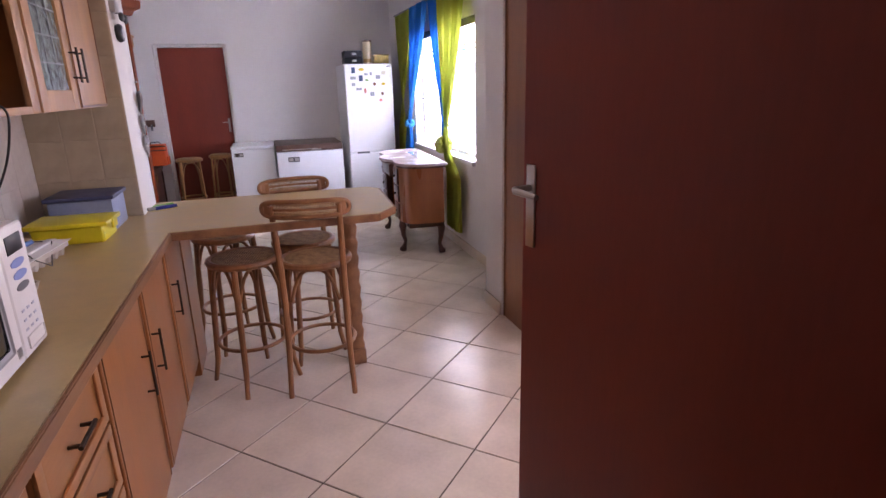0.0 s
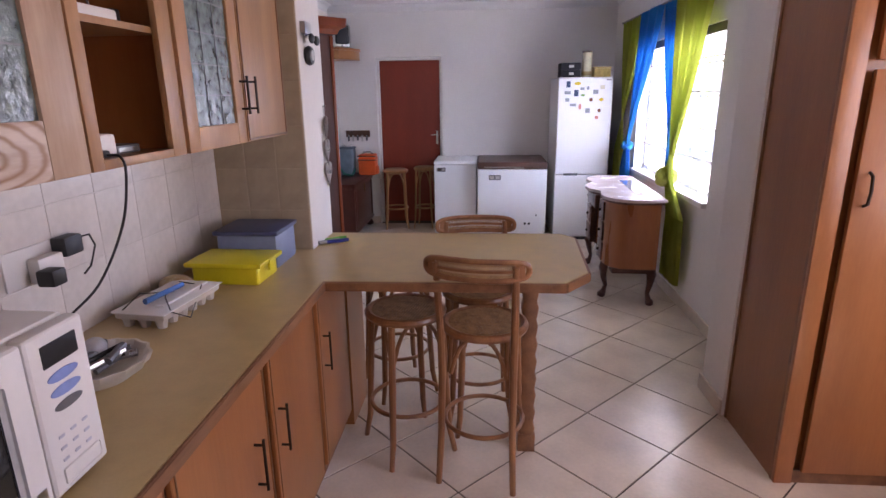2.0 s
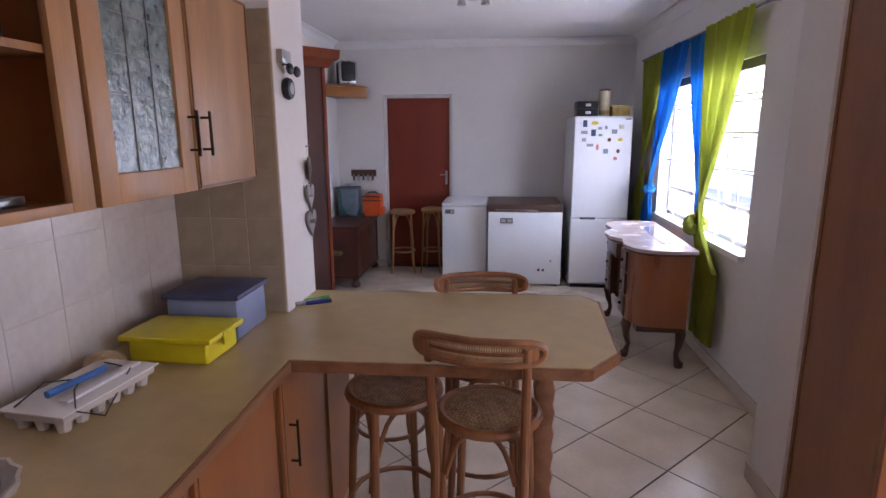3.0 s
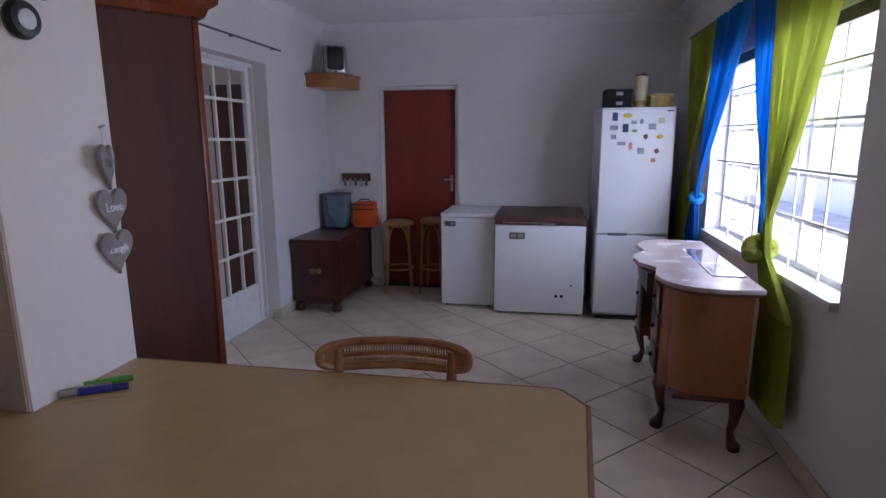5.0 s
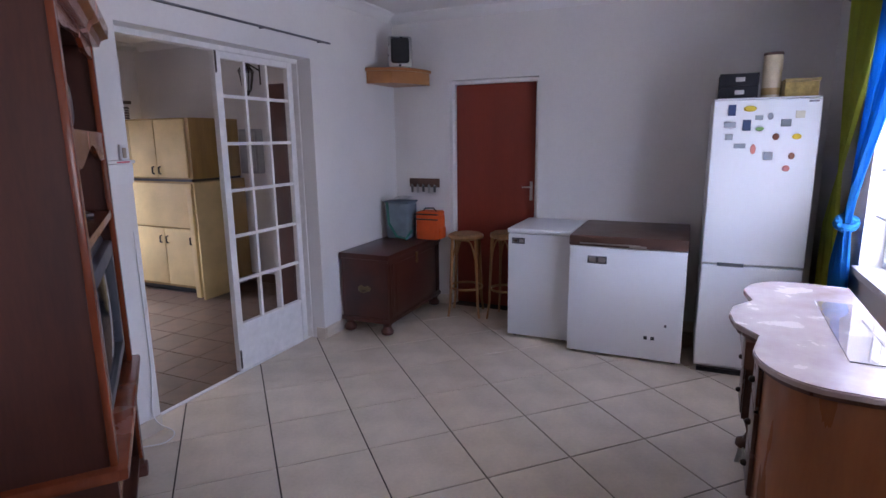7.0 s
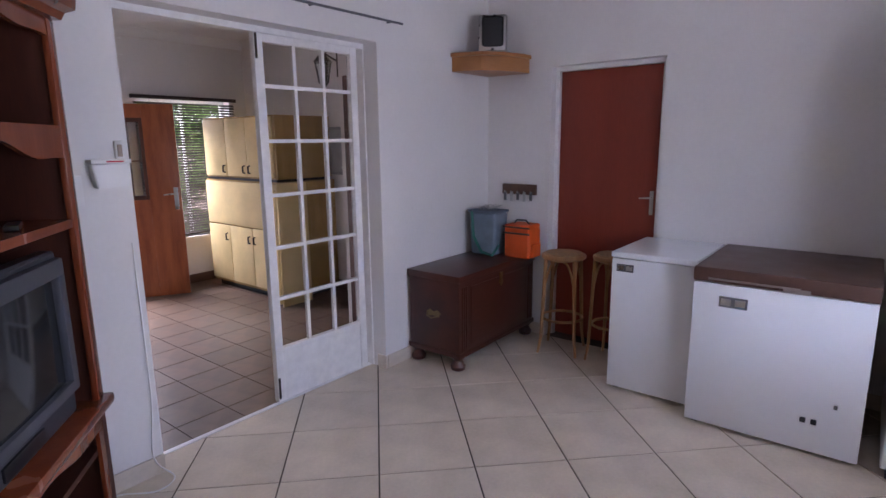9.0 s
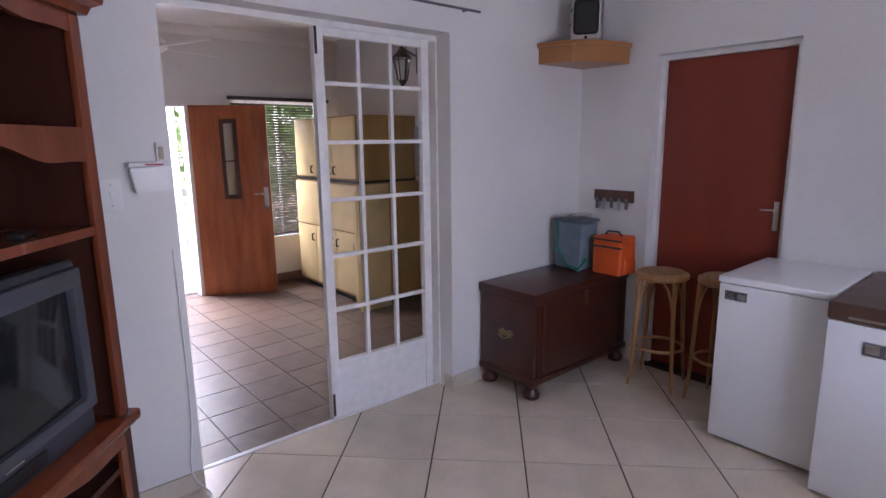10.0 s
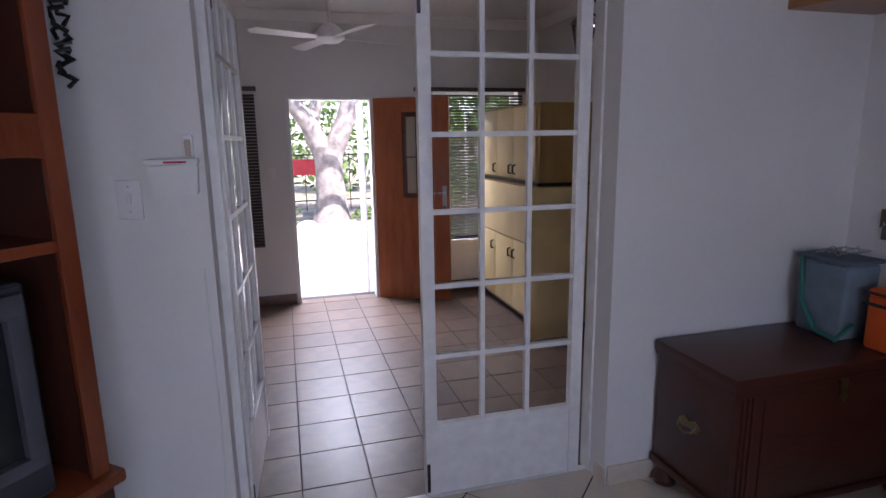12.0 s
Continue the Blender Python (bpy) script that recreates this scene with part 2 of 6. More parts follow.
def tube(bm, pts, r, sides=10, closed=False, r2=None, cap=True):
    """A round bar along a row of points; r may be a list."""
    pts = [Vector(p) for p in pts]
    n = len(pts)
    rs = r if isinstance(r, (list, tuple)) else [r + ((r2 - r) * i / (n - 1) if r2 is not None else 0) for i in range(n)]
    rings, up = [], Vector((0, 0, 1))
    for i, p in enumerate(pts):
        if closed:
            d = (pts[(i + 1) % n] - pts[i - 1]).normalized()
        else:
            d = (pts[min(i + 1, n - 1)] - pts[max(i - 1, 0)]).normalized()
        a = d.cross(up)
        if a.length < 0.2:
            a = d.cross(Vector((0, 1, 0)))
        a.normalize()
        b = d.cross(a).normalized()
        if rings and (a.dot(prev) < 0):
            a, b = -a, -b
        prev = a
        rings.append([bm.verts.new(p + rs[i] * (math.cos(k * math.tau / sides) * a + math.sin(k * math.tau / sides) * b)) for k in range(sides)])
    for i in range(n if closed else n - 1):
        u, v = rings[i], rings[(i + 1) % n]
        off = 0
        if closed and i == n - 1:
            off = min(range(sides), key=lambda o: (u[0].co - v[o].co).length)
        for k in range(sides):
            bm.faces.new((u[k], u[(k + 1) % sides], v[(k + 1 + off) % sides], v[(k + off) % sides]))
    if cap and not closed:
        bm.faces.new(rings[0][::-1])
        bm.faces.new(rings[-1])
    return bm


def smooth(pts, n=6):
    """A smooth curve through the points."""
    v = [Vector(p) for p in pts]
    v = [v[0] * 2 - v[1]] + v + [v[-1] * 2 - v[-2]]
    out = []
    for a, b, c, d in zip(v, v[1:], v[2:], v[3:]):
        for i in range(n):
            t = i / n
            out.append(0.5 * (2 * b + (c - a) * t + (2 * a - 5 * b + 4 * c - d) * t * t + (3 * b - a - 3 * c + d) * t ** 3))
    return out + [v[-2]]


def prism(outline, z0, z1, bevel=0.0, axis="z"):
    """A solid with the outline (a, b) and the extent z0..z1 along the axis."""
    bm = bmesh.new()

    def place(a, b, c):
        return {"z": (a, b, c), "x": (c, a, b), "y": (a, c, b)}[axis]
    lo = [bm.verts.new(place(a, b, z0)) for a, b in outline]
    hi = [bm.verts.new(place(a, b, z1)) for a, b in outline]
    n = len(lo)
    bm.faces.new(lo[::-1])
    bm.faces.new(hi)
    for i in range(n):
        bm.faces.new((lo[i], lo[(i + 1) % n], hi[(i + 1) % n], hi[i]))
    bmesh.ops.recalc_face_normals(bm, faces=bm.faces[:])
    if bevel:
        bmesh.ops.bevel(bm, geom=[e for e in bm.edges if e.calc_face_angle(0) > 0.6], offset=bevel, segments=2, affect="EDGES")
    return bm


def lathe(profile, sides=24, centre=(0, 0)):
    """A turned solid from (radius, height) pairs."""
    bm = bmesh.new()
    rings = [[bm.verts.new((centre[0] + r * math.cos(k * math.tau / sides), centre[1] + r * math.sin(k * math.tau / sides), z)) for k in range(sides)] for r, z in profile]
    for u, v in zip(rings, rings[1:]):
        for k in range(sides):
            bm.faces.new((u[k], u[(k + 1) % sides], v[(k + 1) % sides], v[k]))
    bm.faces.new(rings[0][::-1])
    bm.faces.new(rings[-1])
    bmesh.ops.recalc_face_normals(bm, faces=bm.faces[:])
    return bm


def ball(r, c, flat=(1, 1, 1), seg=12):
    bm = bmesh.new()
    bmesh.ops.create_uvsphere(bm, u_segments=seg, v_segments=seg // 2 + 2, radius=r)
    for v in bm.verts:
        v.co = Vector((v.co.x * flat[0], v.co.y * flat[1], v.co.z * flat[2])) + Vector(c)
    return bm


def finish(bm, name, material, smooth=True):
    me = bpy.data.meshes.new(name)
    bmesh.ops.recalc_face_normals(bm, faces=bm.faces[:])
    if smooth:
        for f in bm.faces:
            f.smooth = True
        for e in bm.edges:
            if len(e.link_faces) == 2 and e.calc_face_angle(0) > 0.6:
                e.smooth = False
    bm.to_mesh(me)
    bm.free()
    me.materials.append(material)
    return me


def part(name, bm, material, parent, label=""):
    ob = new(name, finish(bm, name, material))
    ob.parent = parent
    return tagged(ob, label)


def thing(name, label, category, m=None, group=""):
    ob = new(name)
    if m is not None:
        ob.matrix_world = m
    return tagged(ob, label, category, group)


def solid(name, bm, material, label, category, group=""):
    return tagged(new(name, finish(bm, name, material)), label, category, group)


def structure(name, bm, material, label, parent=None):
    ob = tagged(new(name, finish(bm, name, material)), label, kind="structure")
    ob.parent = parent
    return ob


def text_mesh(body, size, depth=0.001):
    cu = bpy.data.curves.new("letters", "FONT")
    cu.body, cu.size, cu.extrude, cu.align_x, cu.align_y = body, size, depth, "CENTER", "CENTER"
    ob = bpy.data.objects.new("letters", cu)
    scene.collection.objects.link(ob)
    me = bpy.data.meshes.new_from_object(ob.evaluated_get(bpy.context.evaluated_depsgraph_get()))
    bpy.data.objects.remove(ob)
    bm = bmesh.new()
    bm.from_mesh(me)
    bpy.data.meshes.remove(me)
    return bm


# ---- structure ----
XW, XE, YB, YS = -0.75, 2.63, 8.23, 0.87      # dining west wall, east wall, back wall, kitchen's south wall
XK, CEIL, EX, EC = -0.08, 2.62, -4.10, 2.62   # kitchen west wall, ceiling, entry's far wall, entry ceiling
OPY0, OPY1, OPZ = 5.50, 7.0, 2.11           # french door opening
WY0, WY1, WZ0, WZ1 = 5.10, 7.05, 0.86, 2.03   # window opening


def wall_with_hole(name, label, axis, a0, a1, c0, c1, z1, holes):
    """A wall along y (axis x) or along x (axis y), thick from c0 to c1, with holes (a0, a1, z0, z1)."""
    bm = bmesh.new()

    def put(u0, u1, w0, w1):
        if u1 - u0 > 1e-4 and w1 - w0 > 1e-4:
            if axis == "x":
                bm_box(bm, c0, c1, u0, u1, w0, w1)
            else:
                bm_box(bm, u0, u1, c0, c1, w0, w1)
    at = a0
    for h0, h1, hz0, hz1 in sorted(holes):
        put(at, h0, 0, z1)
        put(h0, h1, 0, hz0)
        put(h0, h1, hz1, z1)
        at = h1
    put(at, a1, 0, z1)
    return structure(name, bm, M_WALL, label)


wall_west = wall_with_hole("wall_west", "white plastered wall with a wide glazed door opening", "x", 4.02, YB + 0.2, XW - 0.2, XW, CEIL, [(OPY0, OPY1, 0, OPZ)])
wall_north = wall_with_hole("wall_north", "white plastered back wall with a recessed red-brown door", "y", XW - 3.6, XE + 0.2, YB, YB + 0.2, CEIL, [(-0.20, 0.605, 0, 2.035)])
wall_east = wall_with_hole("wall_east", "white plastered wall with the large curtained window", "x", 3.4, YB, XE, XE + 0.24, CEIL, [(WY0, WY1, WZ0, WZ1)])
structure("wall_stub", box(XW, 0.348, 3.69, 4.02, 0, CEIL, 0.008), M_WALL, "white wall end between kitchen and dining space")
structure("wall_pier", box(2.34, XE, 3.87, 4.15, 0, CEIL, 0.01), M_WALL, "white plastered pier beside the built-in cupboard")
structure("wall_kitchen_west", box(XK - 0.15, XK, YS, 3.69, 0, CEIL), M_WALL, "white kitchen wall above the tiling")
wall_with_hole("wall_south", "plain kitchen wall with the doorway", "y", -1.2, 3.6, YS - 0.12, YS, CEIL, [(0.66, 1.76, 0, 2.04)])
wall_with_hole("wall_kitchen_east", "plain white kitchen wall with a window opening", "x", YS, 3.9, 3.4, 3.55, CEIL, [(1.38, 2.92, 0.98, 2.02)])
structure("wall_back_room_west", box(-1.2, -1.05, -1.9, YS - 0.12, 0, CEIL), M_WALL, "plain white wall of the back room")
structure("wall_back_room_east", box(3.4, 3.55, -1.9, YS - 0.12, 0, CEIL), M_WALL, "plain white wall of the back room")
structure("wall_back_room_south", box(-1.2, 3.55, -2.05, -1.9, 0, CEIL), M_WALL, "plain white wall of the back room")
wall_entry = wall_with_hole("wall_entry_west", "cream entry wall with front door opening and windows", "x", 3.8, YB, EX - 0.22, EX, EC,
                            [(4.80, 5.38, 0.60, 1.95), (5.80, 6.56, 0, 1.90), (7.02, 8.02, 0.52, 1.97)])
structure("wall_entry_south", box(EX - 0.22, XW - 0.2, 3.6, 3.8, 0, EC), M_WALL, "plain entry wall")
ceiling = structure("ceiling", box(-1.2, 3.55, -2.05, YB + 0.2, CEIL, CEIL + 0.1), M_CEIL, "smooth white ceiling with a coved cornice")
structure("ceiling_entry", box(EX - 0.22, -1.2, 3.6, YB + 0.2, EC, EC + 0.1), M_CEIL, "smooth white entry ceiling")


def cornice(name, p, q, inward):
    """Coved cornice along p-q under the ceiling; inward is the unit way into the room."""
    prof = [(0, 0), (0.075, 0), (0.07, -0.012), (0.045, -0.025), (0.025, -0.045), (0.012, -0.07), (0, -0.08)]
    bm = bmesh.new()
    rows = []
    for e in (Vector((*p, CEIL)), Vector((*q, CEIL))):
        rows.append([bm.verts.new(e + Vector((inward[0] * a, inward[1] * a, b))) for a, b in prof])
    n = len(prof)
    for i in range(n):
        bm.faces.new((rows[0][i], rows[0][(i + 1) % n], rows[1][(i + 1) % n], rows[1][i]))
    bm.faces.new(rows[0])
    bm.faces.new(rows[1][::-1])
    return structure(name, bm, M_CEIL, "white coved plaster cornice")


cornice("trim_cornice", (XW, YB), (XE, YB), (0, -1))
cornice("trim_cornice", (XW, 4.02), (XW, YB - 0.075), (1, 0))
cornice("trim_cornice", (XE, 4.15), (XE, YB - 0.075), (-1, 0))
cornice("trim_cornice", (EX, 3.8), (EX, YB), (1, 0))
cornice("trim_cornice", (EX + 0.08, YB), (XW - 0.2, YB), (0, -1))


def skirt(x0, x1, y0, y1, h=0.09, material=None):
    structure("baseboard", box(x0, x1, y0, y1, 0.002, h, 0.003), material or M_SKIRT, "cream tile skirting")


skirt(XW, XW + 0.012, OPY1 + 0.012, YB)
skirt(XW - 0.07, XW + 0.012, OPY1 - 0.012, OPY1)
skirt(XW, XW + 0.012, 4.02, OPY0)
skirt(XE - 0.012, XE, 4.15, YB)
skirt(0.62, XE - 0.012, YB - 0.012, YB)
skirt(XW + 0.012, -0.21, YB - 0.012, YB)
skirt(2.328, 2.34, 3.87, 4.162)
skirt(2.34, XE - 0.012, 4.15, 4.162)
M_ESK = mat("entry_skirting_brown", (0.15, 0.085, 0.06), 0.35, var=0.2)
skirt(EX, EX + 0.012, 3.8, 5.78, 0.1, M_ESK)
skirt(EX, EX + 0.012, 6.6, YB, 0.1, M_ESK)
skirt(EX + 0.012, XW - 0.2, YB - 0.012, YB, 0.1, M_ESK)

floor = structure("floor", box(-1.2, 3.55, -2.05, YB + 0.2, -0.12, -0.004), M_GROUT, "cream floor tiles laid diagonally with brown joints")
floor_entry = structure("floor_entry", box(EX - 0.22, -1.2, 3.6, YB + 0.2, -0.12, -0.004), M_EGROUT, "brown ceramic entry floor with dark joints")
structure("trim_threshold", box(XW - 0.165, XW - 0.135, OPY0, OPY1, -0.004, 0.004, 0.002), M_WPAINT, "worn pale threshold strip")


# ---- dining space ----
def bar_stool(back, golden=False, name="bar_stool"):
    """A bentwood stool at the origin, seat 0.69 m high; its back is towards -y."""
    wd = M_BENDL if golden else M_BEND
    s = thing(name, "", "stool")
    seat = bmesh.new()
    ring = [(0.165 * math.cos(a), 0.165 * math.sin(a), 0.675) for a in [k * math.tau / 28 for k in range(28)]]
    tube(seat, ring, 0.018, 8, closed=True)
    part("seat_frame", seat, wd, s)
    if golden:
        part("seat", lathe([(0.001, 0.684), (0.155, 0.684), (0.16, 0.69), (0.15, 0.70), (0.001, 0.702)], 24), M_CANE, s, "golden woven seat")
    else:
        cane = bmesh.new()
        step = 0.0125
        k = -12
        while k <= 12:
            c = k * step
            if abs(c) < 0.15:
                h = math.sqrt(0.155 ** 2 - c * c)
                for (a, b) in (((c, -h), (c, h)), ((-h, c), (h, c))):
                    tube(cane, [(*a, 0.683), (*b, 0.683)], 0.0025, 4)
                h2 = h
                r = 0.7071
                for sg in (1, -1):
                    p = [(r * (c - sg * u), r * (c * sg + u), 0.6855) for u in (-h2, h2)] if sg == 1 else [(r * (c + u), r * (-c + u), 0.6855) for u in (-h2, h2)]
                    tube(cane, p, 0.0022, 4)
            k += 1
        part("seat", cane, M_CANE, s, "open cane weave seat")["kind"] = "stuff"
    legs = []
    for sx in (-1, 1):
        for sy in (-1, 1):
            b = bmesh.new()
            top = 0.665
            if back and sy == -1:
                pts = [(sx * 0.158, -0.175, 0.0), (sx * 0.148, -0.155, 0.25), (sx * 0.145, -0.145, 0.5), (sx * 0.147, -0.15, 0.68), (sx * 0.15, -0.175, 0.85), (sx * 0.152, -0.195, 0.99)]
                tube(b, pts, [0.013, 0.015, 0.016, 0.016, 0.015, 0.013], 10)
            else:
                pts = [(sx * 0.158, sy * 0.158, 0.0), (sx * 0.140, sy * 0.140, 0.12), (sx * 0.128, sy * 0.128, 0.4), (sx * 0.118, sy * 0.118, top)]
                tube(b, pts, [0.012, 0.0145, 0.016, 0.015], 10)
            part("leg", b, wd, s)
    fr = bmesh.new()
    tube(fr, [(0.168 * math.cos(a), 0.168 * math.sin(a), 0.24) for a in [k * math.tau / 28 for k in range(28)]], 0.010, 8, closed=True)
    part("foot_ring", fr, wd, s)
    for k in range(4):
        a = k * math.pi / 2
        b = bmesh.new()
        pts = []
        for i in range(13):
            u = -1 + 2 * i / 12
            pts.append((0.115 * u, -0.125, 0.655 - 0.16 * abs(u) ** 3.2))
        ca, sa = math.cos(a), math.sin(a)
        tube(b, [(x * ca - y * sa, x * sa + y * ca, z) for x, y, z in pts], 0.009, 8)
        part("brace", b, wd, s)
    if back:
        def arc(z0, z1, t, x0=-1.0, x1=1.0, lift=0.0):
            b = bmesh.new()
            rows = []
            n = 14
            for i in range(n + 1):
                u = x0 + (x1 - x0) * i / n
                x = 0.20 * u
                y = -0.225 + 0.055 * u * u
                rnd = 0.03 * max(0, abs(u) - 0.86) / 0.14
                zz = [z0 + rnd + lift, z1 - rnd + lift]
                rows.append([b.verts.new((x, y - t / 2, zz[0])), b.verts.new((x, y - t / 2, zz[1])), b.verts.new((x, y + t / 2, zz[1])), b.verts.new((x, y + t / 2, zz[0]))])
            for u, v in zip(rows, rows[1:]):
                for q in range(4):
                    b.faces.new((u[q], u[(q + 1) % 4], v[(q + 1) % 4], v[q]))
            b.faces.new(rows[0])
            b.faces.new(rows[-1][::-1])
            return b
        loop = []
        for k in range(48):
            a = k * math.tau / 48
            ux = math.copysign(abs(math.cos(a)) ** 0.35, math.cos(a))
            uz = math.copysign(abs(math.sin(a)) ** 0.7, math.sin(a))
            loop.append((0.197 * ux, -0.225 + 0.055 * ux * ux, 0.972 + 0.036 * uz))
        part("backrest", tube(bmesh.new(), loop, 0.0115, 8, closed=True), wd, s)
        part("backrest_rail", arc(0.9665, 0.9775, 0.013, -0.9, 0.9), wd, s)
        for xa, xb in ((-0.92, -0.76), (0.76, 0.92)):
            part("backrest_block", arc(0.942, 1.002, 0.0145, xa, xb), wd, s)
        cn = bmesh.new()
        for i in range(44):
            u = -0.76 + 1.52 * i / 43
            for du in (-0.05, 0.05):
                v = u + du
                if abs(v) < 0.78:
                    tube(cn, [(0.20 * u, -0.225 + 0.055 * u * u, 0.942), (0.20 * v, -0.225 + 0.055 * v * v, 1.002)], 0.0018, 4)
        part("cane_insert", cn, M_CANE, s, "cane insert")["kind"] = "stuff"
    return s


STOOLS = "stools at the counter"
st = bar_stool(True)
st.matrix_world = pose(1.135, 3.425, 0, 0, 0, -11)
tagged(st, "brown bentwood bar stool with cane seat, drawn up to the counter", group=STOOLS)
tagged(copy_thing(st, pose(1.105, 3.87, 0, 0, 0, 186) @ Matrix.Diagonal((1, 1, 0.975, 1))), "brown bentwood bar stool with curved back, facing the counter", group=STOOLS)
st2 = bar_stool(False)
st2.matrix_world = pose(0.785, 3.56, 0, 0, 0, 32)
tagged(st2, "backless brown bentwood bar stool with cane seat, under the counter", group=STOOLS)
tagged(copy_thing(st2, pose(0.66, 4.10, 0, 0, 0, 30)), "backless brown bentwood bar stool beyond the counter", group=STOOLS)
st3 = bar_stool(False, True)
st3.matrix_world = pose(0.035, 8.03, 0, 0, 0, 12) @ Matrix.Diagonal((0.86, 0.86, 1.04, 1))
tagged(st3, "golden cane bar stool before the back door, beside the chest", group="stools at the back door")
tagged(copy_thing(st3, pose(0.395, 8.04, 0, 0, 0, -8) @ Matrix.Diagonal((0.86, 0.86, 1.04, 1))), "golden cane bar stool before the back door, beside the freezer", group="stools at the back door")


def lever_handle(parent, m, mirror=1):
    """A lever on a long plate; local x along the door, y out of the door."""
    def put(b):
        b.transform(m)
        return b
    part("handle_plate", put(box(-0.02, 0.02, 0, 0.006, -0.11, 0.11, 0.003)), M_METAL, parent, "steel lock plate")
    b = tube(bmesh.new(), [(0, 0.004, 0.05), (0, 0.05, 0.05), (mirror * 0.02, 0.058, 0.05), (mirror * 0.11, 0.055, 0.045)], [0.009, 0.009, 0.009, 0.007], 10)
    part("door_handle", put(b), M_METAL, parent, "steel lever handle")


# red-brown doors
bd = tagged(new("door_1", finish(box(-0.168, 0.565, 8.33, 8.37, 0.01, 2.00, 0.002), "door", M_REDDOOR)), "closed red-brown painted flush door in the back wall", kind="structure")
lever_handle(bd, pose(0.53, 8.33, 1.08) @ pose(0, 0, 0, 0, 0, 180) @ Matrix.Diagonal((0.65, 0.8, 0.75, 1)))
fr = bmesh.new()
bm_box(fr, -0.198, -0.171, 8.30, 8.40, 0, 2.033)
bm_box(fr, 0.568, 0.603, 8.30, 8.40, 0, 2.033)
bm_box(fr, -0.171, 0.568, 8.30, 8.40, 2.003, 2.033)
structure("door_frame", fr, M_WPAINT, "white painted door frame", bd)
structure("wall_behind_door", box(-0.3, 0.9, YB + 0.2, YB + 0.3, 0, CEIL), M_WALL, "plain wall behind the back door")

rd_m = pose(1.595, 0.812, 0, 0, 0, 102.6)
rd = new("door_2")
rd.matrix_world = rd_m
tagged(rd, "open red-brown flush door with a steel lever handle", kind="structure")
part("door_leaf", box(0, 0.825, -0.04, 0, 0.01, 2.03, 0.002), M_REDDOOR, rd)
lever_handle(rd, pose(0.80, 0.0, 1.275) @ Matrix.Diagonal((0.6, 0.8, 0.7, 1)), -1)


# french doors
def french_leaf(name, label, m, flip=1):
    """A glazed leaf 0.72 wide along local x, 2.07 high, centred on y=0."""
    s = new(name)
    s.matrix_world = m
    tagged(s, label, kind="structure")
    W, H, T = 0.71, 2.09, 0.04
    zb, st_, tp = 0.335, 0.052, 0.05
    zl = [zb, 0.63, 0.927, 1.225, 1.523, 1.815, H - tp]
    for x0 in (0, W - st_):
        part("stile", box(x0, x0 + st_, -T / 2, T / 2, 0.012, H, 0.003), M_WPAINT, s)
    part("top_rail", box(st_, W - st_, -T / 2 + 0.001, T / 2 - 0.001, H - tp, H, 0.002), M_WPAINT, s)
    part("bottom_panel", box(st_, W - st_, -T / 2 + 0.008, T / 2 - 0.008, 0.012, zb - 0.02, 0), M_WPAINT, s)
    part("lock_rail", box(st_, W - st_, -T / 2 + 0.001, T / 2 - 0.001, zb - 0.03, zb, 0.002), M_WPAINT, s)
    gw = (W - 2 * st_) / 3
    for i in (1, 2):
        part("glazing_bar", box(st_ + i * gw - 0.010, st_ + i * gw + 0.010, -0.012, 0.012, zb, H - tp), M_WPAINT, s)
    for j in range(1, 6):
        part("glazing_bar", box(st_, W - st_, -0.0125, 0.0125, zl[j] - 0.010, zl[j] + 0.010), M_WPAINT, s)
    for i in range(3):
        for j in range(6):
            p = part("pane", box(st_ + i * gw + 0.010, st_ + (i + 1) * gw - 0.010, -0.002, 0.002, zl[j] + 0.010, zl[j + 1] - 0.010), M_GLASS, s, "clear glass pane")
            p.visible_shadow = False
    for z in (0.03, H - 0.14):
        part("bolt", box(0.004, 0.018, T / 2 * flip - 0.004, T / 2 * flip + 0.012, z, z + 0.13, 0.003), M_BRONZE, s, "dark iron slide bolt")
    return s


fl = french_leaf("door_3", "closed white glazed door leaf with eighteen panes", pose(-0.905, 6.235, 0, 0, 0, 89), -1)
f2 = french_leaf("door_4", "white glazed door leaf swung open into the entry", pose(-0.945, 5.52, 0, 0, 0, 177) , -1)
ff = bmesh.new()
bm_box(ff, XW - 0.185, XW - 0.115, OPY1 - 0.010, OPY1, 0.002, OPZ)
bm_box(ff, XW - 0.185, XW - 0.115, OPY0, OPY0 + 0.03, 0.002, OPZ)
bm_box(ff, XW - 0.185, XW - 0.115, OPY0 + 0.03, OPY1 - 0.010, OPZ - 0.03, OPZ)
structure("door_frame", ff, M_WPAINT, "white frame round the glazed doors")

# curtain rod over the glazed doors
s = thing("curtain_rod", "thin dark curtain rod on brackets above the glazed doors", "curtain rod")
part("rod", tube(bmesh.new(), [(-0.705, 5.35, 2.235), (-0.705, 7.19, 2.235)], 0.0075, 8), M_GREY, s)
for y in (5.5, 6.5, 7.1):
    part("bracket", tube(bmesh.new(), [(XW, y, 2.235), (-0.712, y, 2.235)], 0.006, 6), M_GREY, s)

# window
win = new("window_1")
tagged(win, "white steel-framed window with small panes and burglar bars", kind="structure")
wx = XE + 0.12
for y0, y1 in ((WY0, WY0 + 0.035), (WY1 - 0.035, WY1), (5.74, 5.775), (6.38, 6.415)):
    part("window_frame", box(wx - 0.02, wx + 0.02, y0, y1, WZ0, WZ1), M_WPAINT, win)
